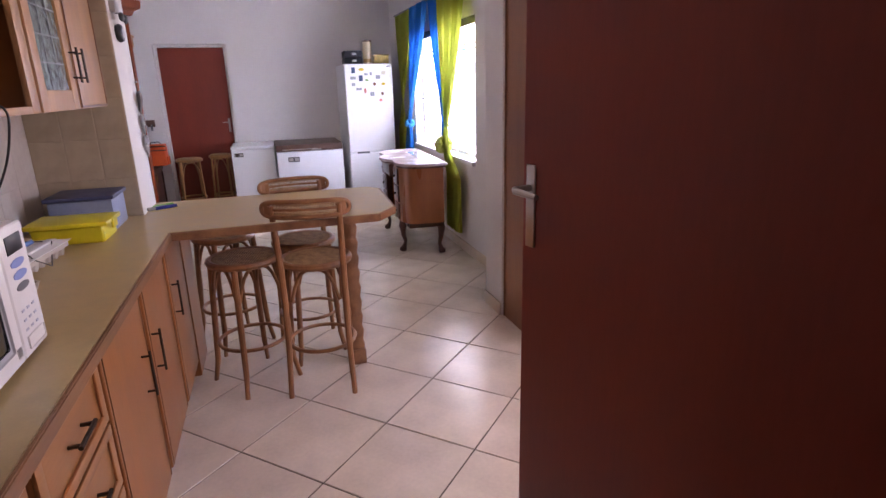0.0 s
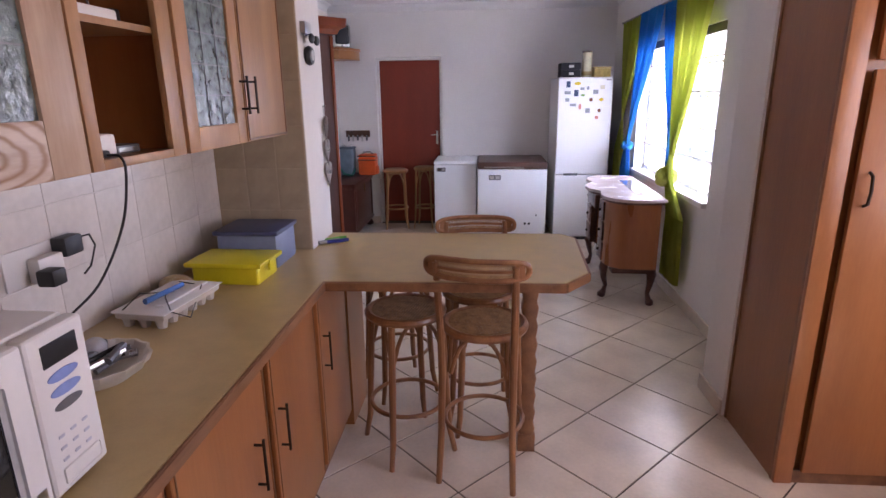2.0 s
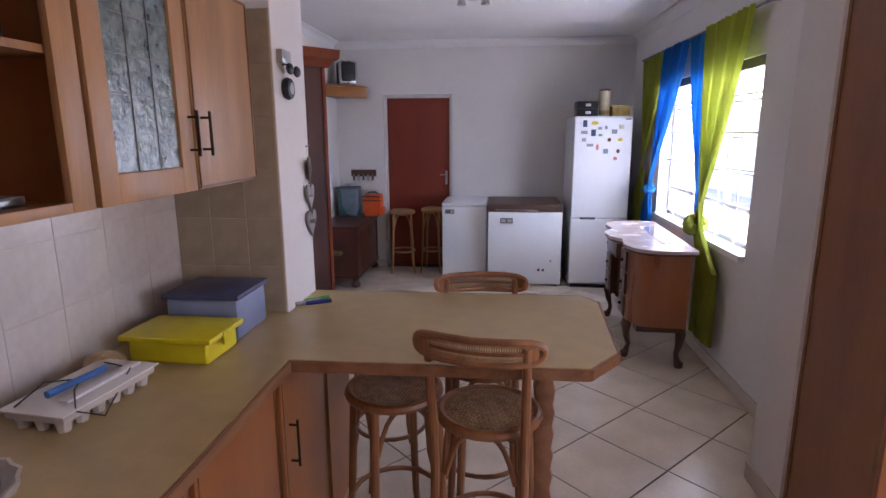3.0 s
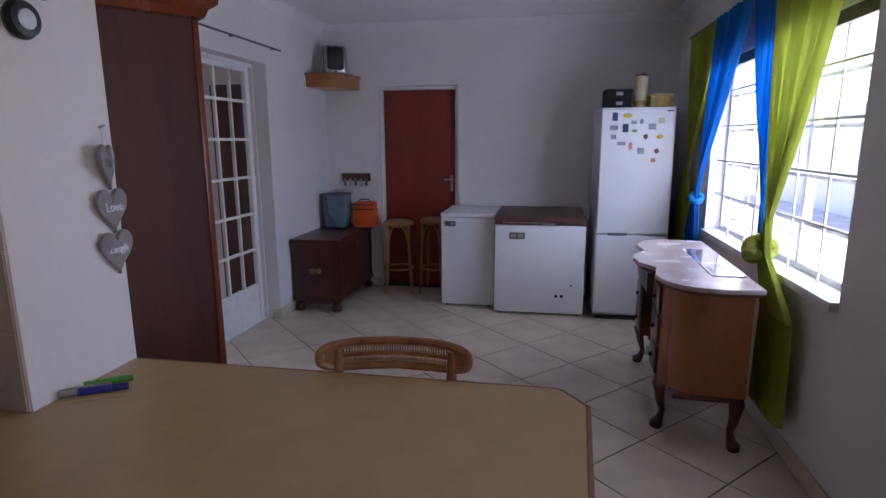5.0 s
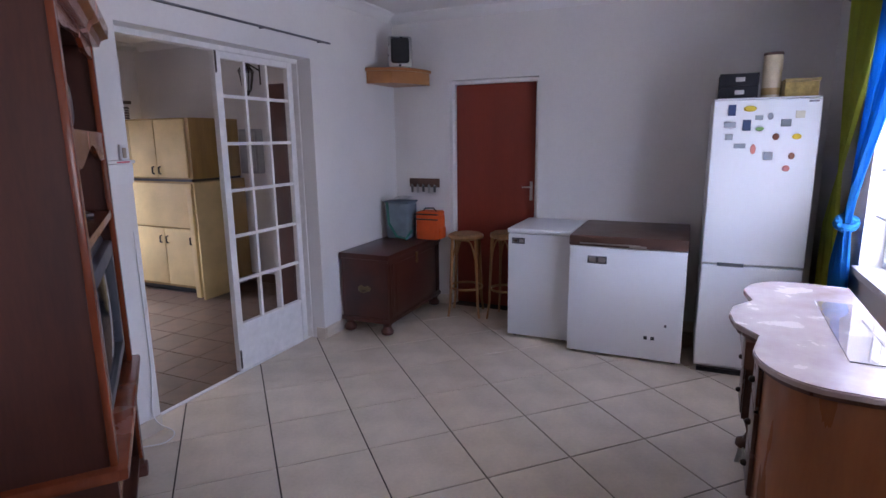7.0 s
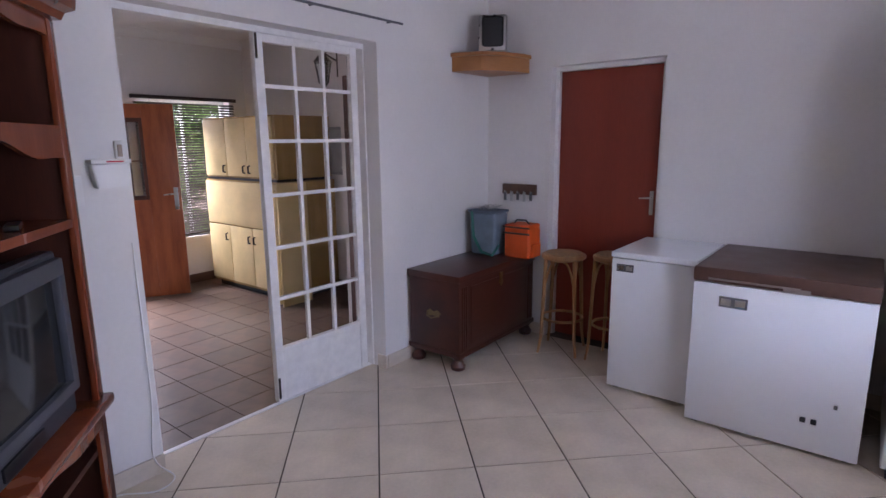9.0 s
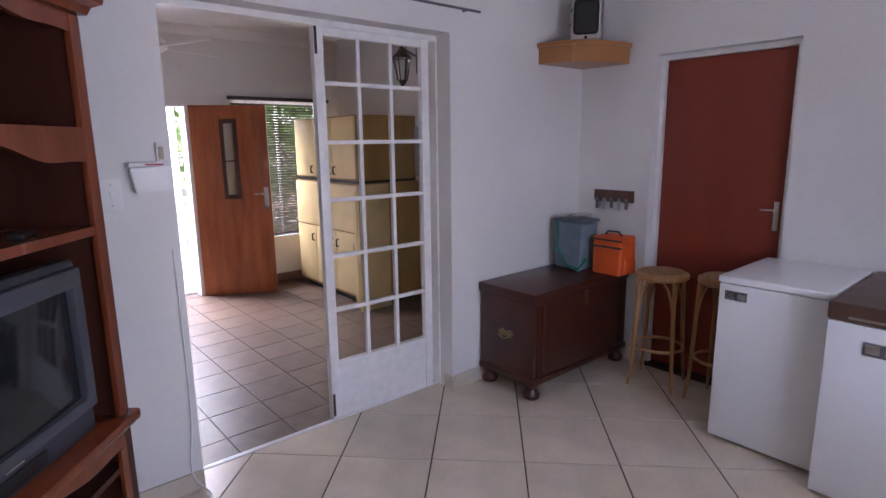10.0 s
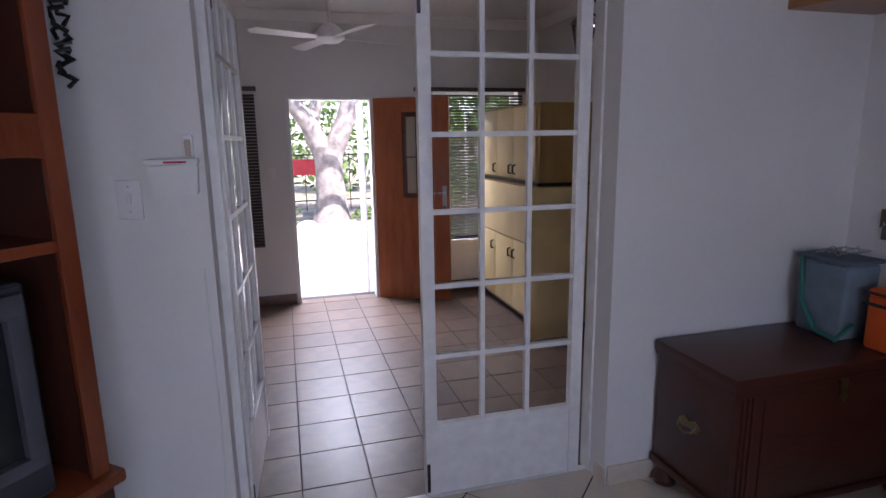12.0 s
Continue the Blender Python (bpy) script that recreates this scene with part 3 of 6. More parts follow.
for z0, z1 in ((WZ0, WZ0 + 0.035), (WZ1 - 0.035, WZ1)):
    part("window_frame", box(wx - 0.0195, wx + 0.0195, WY0 + 0.035, WY1 - 0.035, z0, z1), M_WPAINT, win)
for k in range(1, 5):
    z = WZ0 + (WZ1 - WZ0) * k / 5
    part("glazing_bar", box(wx - 0.012, wx + 0.012, WY0 + 0.035, WY1 - 0.035, z - 0.01, z + 0.01), M_WPAINT, win)
for k in range(1, 6):
    y = WY0 + (WY1 - WY0) * k / 6
    part("burglar_bar", box(XE + 0.055, XE + 0.063, y - 0.006, y + 0.006, WZ0, WZ1), M_WPAINT, win)
for k in range(1, 5):
    z = WZ0 + 0.03 + (WZ1 - WZ0) * k / 5
    part("burglar_bar", box(XE + 0.047, XE + 0.0545, WY0, WY1, z - 0.006, z + 0.006), M_WPAINT, win)
part("window_sill", box(XE - 0.035, XE + 0.24, WY0 + 0.001, WY1 - 0.001, WZ0 - 0.035, WZ0 + 0.003, 0.004), M_WPAINT, win, "white window sill")
part("latch", tube(bmesh.new(), [(XE + 0.09, 6.55, 1.0), (XE + 0.05, 6.55, 1.0), (XE + 0.045, 6.62, 0.985)], 0.006, 6), M_METAL, win, "steel window latch")
part("blind_box", box(XE + 0.02, XE + 0.06, WY0 + 0.01, WY1 - 0.01, WZ1 - 0.06, WZ1 - 0.002), M_BLINDS, win, "dark blind drawn up to the window's top")


def drape(top, tie, bottom, phase, z_top=2.285, x0=2.56, folds=6, depth=0.035, knot=True, wtie=0.05, wbot=0.10):
    """A pleated cloth from the rod (y range), gathered at (y, z) and falling to (y, z)."""
    bm = bmesh.new()
    nu, nv = 56, 34
    rows = []
    for j in range(nv + 1):
        f = j / nv
        z = z_top + (bottom[1] - z_top) * f
        ft = (z_top - z) / (z_top - tie[1])
        if ft <= 1:
            e = ft ** 1.2
            a = top[0] + (tie[0] - wtie / 2 - top[0]) * e
            b = top[1] + (tie[0] + wtie / 2 - top[1]) * e
            amp = depth * (1 - 0.35 * ft)
        else:
            g = min(1, (tie[1] - z) / 0.25)
            a = tie[0] - wtie / 2 + (bottom[0] - wbot / 2 - tie[0] + wtie / 2) * g
            b = tie[0] + wtie / 2 + (bottom[0] + wbot / 2 - tie[0] - wtie / 2) * g
            amp = depth * (0.65 + 0.2 * g)
        row = []
        for i in range(nu + 1):
            u = i / nu
            w = math.sin(u * folds * math.tau + phase + 0.8 * math.sin(3 * f + phase)) * amp * 0.6 + 0.25 * amp * math.sin(u * folds * 2.3 * math.tau + 2 * phase + f * 4)
            row.append(bm.verts.new((x0 + w, a + (b - a) * u + 0.004 * math.sin(9 * f + i), z)))
        rows.append(row)
    for u, v in zip(rows, rows[1:]):
        for i in range(nu):
            bm.faces.new((u[i], u[i + 1], v[i + 1], v[i]))
    bmesh.ops.solidify(bm, geom=bm.faces[:], thickness=0.003)
    return bm


def knot(bm_pos, r, material, parent):
    b = bmesh.new()
    for k in range(5):
        a = k * 1.3
        c = Vector(bm_pos)
        pts = []
        for i in range(16):
            t = i * math.tau / 16
            p = Vector((math.cos(t) * r * 0.6, math.sin(t) * r * 0.75, math.sin(t + a) * r * 0.4))
            p.rotate(Euler((a, a * 0.7, a * 0.4)))
            pts.append(c + p)
        tube(b, pts, r * 0.42, 8, closed=True)
    return part("knot", b, material, parent, "knotted tie of the same cloth")


def curtain(label, colour, m_list, ties):
    s = thing("curtain", label, "curtain")
    for args in m_list:
        part("cloth", drape(*args[0], **args[1]), colour, s)
    for pos, r in ties:
        knot(pos, r, colour, s)
    return s


curtain("lime green curtain panel hanging straight beside the fridge", M_GREEN,
        [(((7.68, 6.84), (7.50, 1.0), (7.50, 0.3), 0.5), dict(x0=2.575, folds=7, depth=0.02, wtie=0.36, wbot=0.4, z_top=2.285))], [])
curtain("bright blue curtain tied back with a knot by the fridge", M_BLUE,
        [(((6.88, 6.29), (7.08, 1.08), (7.12, 0.3), 1.2), dict(x0=2.56, wbot=0.26, wtie=0.09, folds=7, z_top=2.285))], [((2.56, 7.08, 1.08), 0.05)])
curtain("bright blue curtain gathered together with the green one", M_BLUE,
        [(((6.27, 5.80), (5.83, 1.0), (5.78, 0.93), 2.1), dict(x0=2.585, folds=5, depth=0.025, z_top=2.285, wtie=0.09))], [])
curtain("lime green sheer curtain knotted low and falling towards the floor", M_GREEN,
        [(((5.86, 5.10), (5.70, 0.95), (5.47, 0.20), 0.2), dict(x0=2.55, folds=9, wbot=0.34, wtie=0.14, z_top=2.29))], [((2.55, 5.74, 0.96), 0.072), ((2.53, 5.77, 0.92), 0.045)])
s = thing("curtain_rod", "thin metal curtain rod on brackets above the window", "curtain rod")
part("rod", tube(bmesh.new(), [(2.575, 4.95, 2.275), (2.575, 7.70, 2.30)], 0.009, 8), M_GREY, s)
for y in (5.0, 6.36, 7.66):
    part("bracket", tube(bmesh.new(), [(XE, y, 2.285), (2.583, y, 2.285)], 0.007, 6), M_GREY, s)

# appliances
F = thing("fridge", "tall white fridge-freezer dotted with magnets, beside the window", "fridge")
FX0, FX1, FY0, FZ = 1.895, 2.455, 7.42, 1.755
part("body", box(FX0, FX1, FY0 + 0.055, YB - 0.03, 0.03, FZ - 0.01, 0.006), M_WHITE, F)
part("top_panel", box(FX0, FX1, FY0 + 0.01, YB - 0.03, FZ - 0.009, FZ, 0.003), M_WHITE, F)
part("fridge_door", box(FX0, FX1, FY0, FY0 + 0.05, 0.745, FZ - 0.011, 0.012, 3), M_WHITE, F)
part("freezer_door", box(FX0, FX1, FY0, FY0 + 0.05, 0.06, 0.735, 0.012, 3), M_WHITE, F)
part("handle", box(FX0 + 0.09, FX0 + 0.24, FY0 - 0.006, FY0 + 0.01, 0.728, 0.75, 0.004), M_GREY, F, "dark grip recess")
part("plinth", box(FX0 + 0.02, FX1 - 0.02, FY0 + 0.03, YB - 0.05, 0.0, 0.029), M_BLACK, F)
part("badge", box(FX1 - 0.07, FX1 - 0.02, FY0 - 0.002, FY0, FZ - 0.035, FZ - 0.025), M_GREY, F)
mc = [mat("magnet_navy", (0.03, 0.06, 0.14)), mat("magnet_yellow", (0.75, 0.55, 0.03)), mat("magnet_grey", (0.3, 0.33, 0.36)), mat("magnet_brown", (0.2, 0.07, 0.03)), mat("magnet_pink", (0.7, 0.25, 0.2)), mat("magnet_green", (0.2, 0.4, 0.1)), mat("magnet_pale", (0.7, 0.66, 0.5))]
MG = [(.18, .93, .035, .055, 0, 0), (.35, .935, .07, .035, 1, 1), (.44, .895, .035, .022, 2, 0), (.545, .9, .03, .04, 2, 1), (.17, .865, .055, .028, 2, 0), (.33, .862, .038, .055, 0, 0), (.455, .845, .045, .024, 5, 1), (.69, .87, .045, .036, 2, 0), (.81, .905, .04, .035, 6, 0), (.17, .81, .035, .03, 2, 0), (.61, .81, .036, .04, 3, 1), (.8, .81, .048, .034, 1, 1), (.28, .77, .055, .024, 2, 0), (.41, .755, .03, .06, 4, 1), (.555, .725, .04, .04, 2, 0), (.77, .725, .034, .04, 3, 1), (.73, .67, .04, .036, 4, 1)]
for fx, fz, w, h, c, rnd in MG:
    X, Z = FX0 + fx * (FX1 - FX0), 0.745 + (0.93 - (0.93 - fz) * 1.3) * (FZ - 0.745)
    if rnd:
        b = lathe([(w / 2, 0), (w / 2 * 0.9, 0.008)], 12)
        b.transform(Matrix.Translation((X, FY0 - 0.0, Z)) @ Matrix.Diagonal((1, 1, h / w, 1)) @ pose(0, 0, 0, 90))
    else:
        b = box(X - w * 0.58, X + w * 0.58, FY0 - 0.006, FY0, Z - h * 0.58, Z + h * 0.58, 0.001)
    solid("fridge_magnet", b, mc[c], "small %s magnet on the fridge door" % ("navy", "yellow", "grey", "brown", "pink", "green", "pale")[c], "magnet", "magnets on the fridge")

bx = thing("storage_box", "black two-drawer box with small label holders on the fridge", "box")
for z in (FZ, FZ + 0.075):
    part("drawer", box(1.92, 2.13, 7.50, 7.75, z + 0.001, z + 0.073, 0.003), mat("box_black", (0.012, 0.012, 0.016), 0.6, spec=0.3), bx)
    part("label_holder", box(2.005, 2.055, 7.494, 7.50, z + 0.025, z + 0.05, 0.001), M_METAL, bx, "pale label holder")
tn = thing("tin", "tall cream cylindrical tin with a dark rim on the fridge", "tin")
part("body", lathe([(0.052, FZ + 0.001), (0.052, FZ + 0.25)], 24, (2.205, 7.60)), mat("tin_cream", (0.72, 0.62, 0.42), 0.45), tn)
part("lid", lathe([(0.054, FZ + 0.25), (0.054, FZ + 0.265), (0.05, FZ + 0.268)], 24, (2.205, 7.60)), M_BROWNP, tn)
part("band", lathe([(0.0526, FZ + 0.02), (0.0526, FZ + 0.06)], 24, (2.205, 7.60)), mat("tin_gold", (0.5, 0.33, 0.12), 0.4), tn)
bk = thing("basket", "low straw-coloured box beside the tin on the fridge", "box")
part("body", box(2.27, 2.44, 7.50, 7.72, FZ + 0.001, FZ + 0.085, 0.004), mat("straw", (0.52, 0.38, 0.12), 0.7, var=0.2, scale=30), bk)
part("lid", box(2.265, 2.445, 7.495, 7.725, FZ + 0.0855, FZ + 0.105, 0.004), mat("straw_lid", (0.55, 0.42, 0.16), 0.7, var=0.2, scale=30), bk)


def freezer(name, label, x0, x1, y0, h, lid, lidh, lbl):
    s = thing(name, label, "freezer")
    part("body", box(x0, x1, y0 + 0.012, YB - 0.02, 0.02, h - lidh - 0.006, 0.006), M_WHITE, s)
    part("lid", box(x0 - 0.004, x1 + 0.004, y0, YB - 0.015, h - lidh, h, 0.012, 3), lid, s, "brown lid" if lid is M_BROWNP else "white lid")
    for x in (x0 + 0.03, x1 - 0.06):
        for y in (y0 + 0.05, YB - 0.1):
            part("foot", box(x, x + 0.03, y, y + 0.03, 0, 0.02), M_BLACK, s)
    X, Z, w, hh = lbl
    part("nameplate", box(X - w / 2, X + w / 2, y0 + 0.008, y0 + 0.012, Z - hh / 2, Z + hh / 2, 0.001), M_GREY, s, "dark nameplate")
    for d in (-0.25, 0.25):
        part("label", box(X + (d - 0.18) * w, X + (d + 0.18) * w, y0 + 0.006, y0 + 0.008, Z - hh * 0.3, Z + hh * 0.3), M_METAL, s)
    return s


fa = freezer("chest_freezer", "narrow white chest freezer beside the stools", 0.55, 1.03, 7.60, 0.865, M_WHITE, 0.035, (0.63, 0.77, 0.10, 0.045))
fb = freezer("chest_freezer", "scuffed white chest freezer with brown lid beside the fridge", 1.05, 1.815, 7.45, 0.87, M_BROWNP, 0.075, (1.24, 0.70, 0.13, 0.055))
part("hinge_handle", box(1.45, 1.56, 7.435, 7.45, 0.795, 0.815, 0.003), M_METAL, fb, "worn metal lid catch")
part("trim", box(1.12, 1.52, 7.446, 7.45, 0.81, 0.82, 0.001), M_METAL, fb)
for x in (1.585, 1.63):
    part("indicator", box(x - 0.012, x + 0.012, 7.457, 7.463, 0.165, 0.19, 0.002), M_BLACK, fb)
part("keyhole", box(1.70, 1.715, 7.457, 7.463, 0.265, 0.285, 0.002), M_GREY, fb)

# chest
C = thing("wooden_chest", "dark carved wooden chest on claw feet with brass handles", "chest")
cx0, cx1, cy0, cy1 = -0.735, -0.29, 7.215, 8.205
part("body", box(cx0 + 0.01, cx1 - 0.01, cy0 + 0.01, cy1 - 0.01, 0.13, 0.60, 0.006), M_CHEST, C)
part("lid", box(cx0, cx1 + 0.005, cy0 - 0.005, cy1, 0.615, 0.66, 0.008), M_CHEST, C)
part("lid_band", box(cx0 + 0.004, cx1, cy0, cy1 - 0.004, 0.60, 0.615, 0.003), M_CHEST, C)
part("base_moulding", box(cx0 + 0.002, cx1 + 0.002, cy0 - 0.002, cy1 - 0.002, 0.10, 0.135, 0.008), M_CHEST, C)
for y in (cy0 + 0.06, cy1 - 0.075):
    for k in range(3):
        part("reeded_strip", box(cx1 - 0.012, cx1 - 0.002, y - 0.02 + k * 0.022, y - 0.006 + k * 0.022, 0.15, 0.58, 0.004), M_CHEST, C)
part("panel", box(cx1 - 0.0105, cx1 - 0.004, cy0 + 0.14, cy1 - 0.15, 0.17, 0.57, 0.003), M_CHEST, C)
for x in (cx0 + 0.05, cx1 - 0.05):
    for y in (cy0 + 0.05, cy1 - 0.05):
        b = lathe([(0.03, 0.0), (0.048, 0.012), (0.052, 0.035), (0.035, 0.06), (0.032, 0.075), (0.05, 0.10)], 14, (x, y))
        part("foot", b, M_CHEST, C, "dark claw-and-ball foot")
hx = (cx0 + cx1) / 2
part("handle_plate", prism([(hx - 0.06, 0.385), (hx - 0.03, 0.405), (hx, 0.39), (hx + 0.03, 0.405), (hx + 0.06, 0.385), (hx + 0.045, 0.355), (hx, 0.365), (hx - 0.045, 0.355)], cy0 + 0.004, cy0 + 0.0095, axis="y"), M_BRASS, C, "brass handle plate")
part("handle", tube(bmesh.new(), [(hx - 0.045, cy0 + 0.004, 0.385), (hx - 0.04, cy0 - 0.016, 0.365), (hx, cy0 - 0.02, 0.352), (hx + 0.04, cy0 - 0.016, 0.365), (hx + 0.045, cy0 + 0.004, 0.385)], 0.005, 8), M_BRASS, C, "brass drop handle")
hy = (cy0 + cy1) / 2
part("lock_plate", prism([(hy - 0.018, 0.60), (hy + 0.018, 0.60), (hy + 0.012, 0.555), (hy + 0.022, 0.53), (hy, 0.50), (hy - 0.022, 0.53), (hy - 0.012, 0.555)], cx1 - 0.002, cx1 + 0.008, axis="x"), M_BRASS, C, "brass lock plate")

# bags on the chest
b1 = thing("cooler_bag", "grey-blue soft bag with a green strap standing on the chest", "bag")
bb = box(-0.69, -0.45, 7.880, 8.060, 0.661, 0.985, 0.03, 3)
for v in bb.verts:
    k = (v.co.z - 0.66) / 0.33
    v.co.x = -0.57 + (v.co.x + 0.57) * (0.88 + 0.14 * k)
part("body", bb, M_TEAL, b1)
part("lid", box(-0.695, -0.445, 7.875, 8.065, 0.98, 1.0, 0.008), mat("bag_lid_dark", (0.09, 0.12, 0.15), 0.7), b1)
part("strap", tube(bmesh.new(), [(-0.66, 7.880, 0.99), (-0.64, 7.870, 0.8), (-0.56, 7.860, 0.69), (-0.47, 7.870, 0.67), (-0.425, 7.900, 0.75)], 0.011, 6), M_TEALG, b1, "green strap")
b2 = thing("cooler_bag", "orange nylon cooler bag with black straps on the chest", "bag")
part("body", box(-0.40, -0.19, 7.920, 8.100, 0.661, 0.885, 0.025, 3), M_ORANGE, b2)
part("flap", box(-0.395, -0.195, 7.915, 8.100, 0.875, 0.91, 0.015), M_ORANGE, b2)
part("pocket", box(-0.205, -0.17, 7.950, 8.070, 0.67, 0.77, 0.012), M_ORANGE, b2)
for z in (0.84, 0.885):
    part("strap", box(-0.405, -0.183, 7.910, 7.922, z, z + 0.012, 0.002), M_BLACK, b2, "black strap")
part("handle", tube(bmesh.new(), [(-0.36, 8.000, 0.905), (-0.34, 8.000, 0.935), (-0.26, 8.000, 0.938), (-0.23, 8.000, 0.905)], 0.006, 6), M_BLACK, b2)
wr = thing("wire_rack", "small bent white wire rack on top of the grey bag", "rack")
w = bmesh.new()
random.seed(4)
for k in range(6):
    y = 7.910 + k * 0.022
    tube(w, [(-0.63 + k * 0.01, y, 1.005), (-0.59 + k * 0.01, y + 0.01, 1.03 + 0.01 * (k % 2)), (-0.53, y, 1.01), (-0.47, y - 0.01, 1.035)], 0.0025, 5)
tube(w, [(-0.62, 7.900, 1.01), (-0.57, 7.970, 1.035), (-0.50, 8.040, 1.03)], 0.003, 5)
part("wires", w, M_METAL, wr)

# key rack
K = thing("key_rack", "small brown wooden key rack with hanging keys on the white wall", "key rack")
part("board", box(-0.60, -0.30, YB - 0.018, YB, 1.10, 1.18, 0.003), wood("key_board", (0.14, 0.06, 0.03), (0.07, 0.03, 0.02)), K)
random.seed(7)
for k in range(5):
    x = -0.565 + k * 0.057
    part("hook", tube(bmesh.new(), [(x, YB - 0.016, 1.12), (x, YB - 0.04, 1.115), (x, YB - 0.042, 1.13)], 0.003, 6), M_METAL, K)
    z = 1.075 + random.uniform(-0.01, 0.01)
    part("key", box(x - 0.012, x + 0.012, YB - 0.034, YB - 0.03, z - 0.02, z + 0.045, 0.002), M_METAL if k % 2 else M_GREY, K, "hanging key")
    part("key_ring", tube(bmesh.new(), [(x + 0.014 * math.cos(a), YB - 0.032, 1.105 + 0.014 * math.sin(a)) for a in [i * math.tau / 12 for i in range(12)]], 0.002, 5, closed=True), M_METAL, K)

# corner shelf and speaker
S = thing("corner_shelf", "varnished pine corner shelf high on the white wall", "shelf")
out = [(XW + 0.002, 7.74), (-0.70, 7.74), (-0.52, 7.80), (-0.42, 7.95), (-0.37, 8.12), (-0.37, YB - 0.002), (XW + 0.002, YB - 0.002)]
part("board", prism(out, 2.10, 2.125), M_PINEH, S)
sk = [(XW + 0.004, 7.755), (-0.71, 7.755), (-0.535, 7.815), (-0.435, 7.96), (-0.385, 8.125), (-0.385, YB - 0.004), (XW + 0.004, YB - 0.004)]
part("apron", prism(sk, 2.0, 2.0995), M_PINEH, S)
sp = thing("loudspeaker", "small black and silver desktop loudspeaker on the corner shelf", "speaker", pose(-0.56, 8.0, 2.126, 0, 0, 32) @ Matrix.Diagonal((1.65, 1.25, 1.35, 1)))
part("body", box(-0.055, 0.055, -0.06, 0.06, 0.0, 0.185, 0.018, 3), M_BLACK, sp)
part("trim", box(-0.062, 0.062, -0.068, -0.045, 0.005, 0.19, 0.02, 3), M_METAL, sp, "silver surround")
part("grille", box(-0.047, 0.047, -0.078, -0.06, 0.03, 0.18, 0.02, 3), M_BLACK, sp)
part("knob", ball(0.007, (0, -0.075, 0.018)), M_BLACK, sp)

# desk
D = thing("desk", "old walnut kneehole desk with faded top at the window", "desk", pose(2.275, 5.985, 0, 0, 0, -2.1))
# outline in local coordinates, bulging towards -x
L = 0.62


def desk_outline(grow=0.0):
    pts = [(0.19 + grow, -L - grow), (0.05, -L - 0.02 - grow)]
    for k in range(0, 9):
        a = math.radians(-90 - k * 11.25)
        pts.append((-0.03 + (0.19 + grow) * math.cos(a), -L + 0.22 + (0.235 + grow) * math.sin(a)))
    pts += [(-0.205 - grow, -0.30), (-0.195 - grow, -0.24), (-0.225 - grow, -0.19), (-0.27 - grow, -0.12), (-0.285 - grow, 0)]
    mirror = [(x, -y) for x, y in pts[::-1]][1:]
    return pts + mirror


part("desktop", prism(desk_outline(0.015), 0.818, 0.84, 0.004), M_DESKT, D, "faded blotchy desktop")
part("top_moulding", prism(desk_outline(0.0), 0.80, 0.8175, 0.003), M_DESKD, D)
part("glass_sheet", box(0.03, 0.185, -0.40, 0.32, 0.841, 0.845), M_GLASS, D, "loose glass sheet")
for sy in (-1, 1):
    y0, y1 = (-L + 0.01, -0.21) if sy < 0 else (0.21, L - 0.01)
    cor = [(-0.04 + 0.16 * math.cos(math.radians(a)), y0 + 0.21 + 0.20 * math.sin(math.radians(a))) for a in (-90, -110, -130, -150, -170)]
    po = [(0.17, y0)] + cor + [(-0.20, y1), (0.17, y1)]
    if sy > 0:
        po = [(a, -b) for a, b in [(0.17, -y1)] + [(q, w) for q, w in [(-0.04 + 0.16 * math.cos(math.radians(a)), -y1 + 0.21 + 0.20 * math.sin(math.radians(a))) for a in (-90, -110, -130, -150, -170)]] + [(-0.20, -y0), (0.17, -y0)]][::-1]
    part("pedestal", prism(po, 0.30, 0.7995), M_DESK, D, "walnut-veneered pedestal")
    for k in range(3):
        z0 = 0.315 + k * 0.16
        ya, yb = (y0 + 0.19, y1 - 0.02) if sy < 0 else (y0 + 0.02, y1 - 0.19)
        part("drawer", box(-0.214, -0.198, ya, yb, z0, z0 + 0.145, 0.004), M_DESKD, D)
        part("knob", ball(0.012, (-0.222, (ya + yb) / 2, z0 + 0.072)), M_BRONZE, D)
    part("corner_post", box(-0.208, -0.15, y1 - 0.02 if sy < 0 else y0 - 0.0, y1 if sy < 0 else y0 + 0.02, 0.30, 0.799), M_DESKD, D)
    part("skirt", box(-0.15, 0.165, y0 + 0.03, y1 - 0.01, 0.255, 0.2995, 0.015), M_DESKD, D)
    for lx, ly in (((-0.15, -0.36), (0.14, -L + 0.09)) if sy < 0 else ((-0.14, L - 0.10), (0.14, L - 0.08))):
        ox, oy = (-1 if lx < 0 else 0.6), (-1 if sy < 0 else 1) * 0.6
        b = bmesh.new()
        tube(b, [(lx, ly, 0.30), (lx + 0.028 * ox, ly + 0.028 * oy, 0.24), (lx + 0.018 * ox, ly + 0.018 * oy, 0.16), (lx, ly, 0.09), (lx + 0.012 * ox, ly + 0.012 * oy, 0.045), (lx + 0.028 * ox, ly + 0.028 * oy, 0.022), (lx + 0.034 * ox, ly + 0.03 * oy, 0.0)],
             [0.045, 0.036, 0.024, 0.017, 0.022, 0.034, 0.03], 12)
        part("leg", b, M_DESKD, D, "dark cabriole leg with claw foot")
part("centre_drawer", box(-0.245, 0.15, -0.205, 0.205, 0.69, 0.799, 0.006), M_DESKD, D)
part("back_panel", box(0.155, 0.17, -L + 0.42, L - 0.42, 0.32, 0.799), M_DESKD, D)
tag = thing("paper_tag", "crumpled white paper tags hanging from the desk drawer", "tag")
tb = bmesh.new()
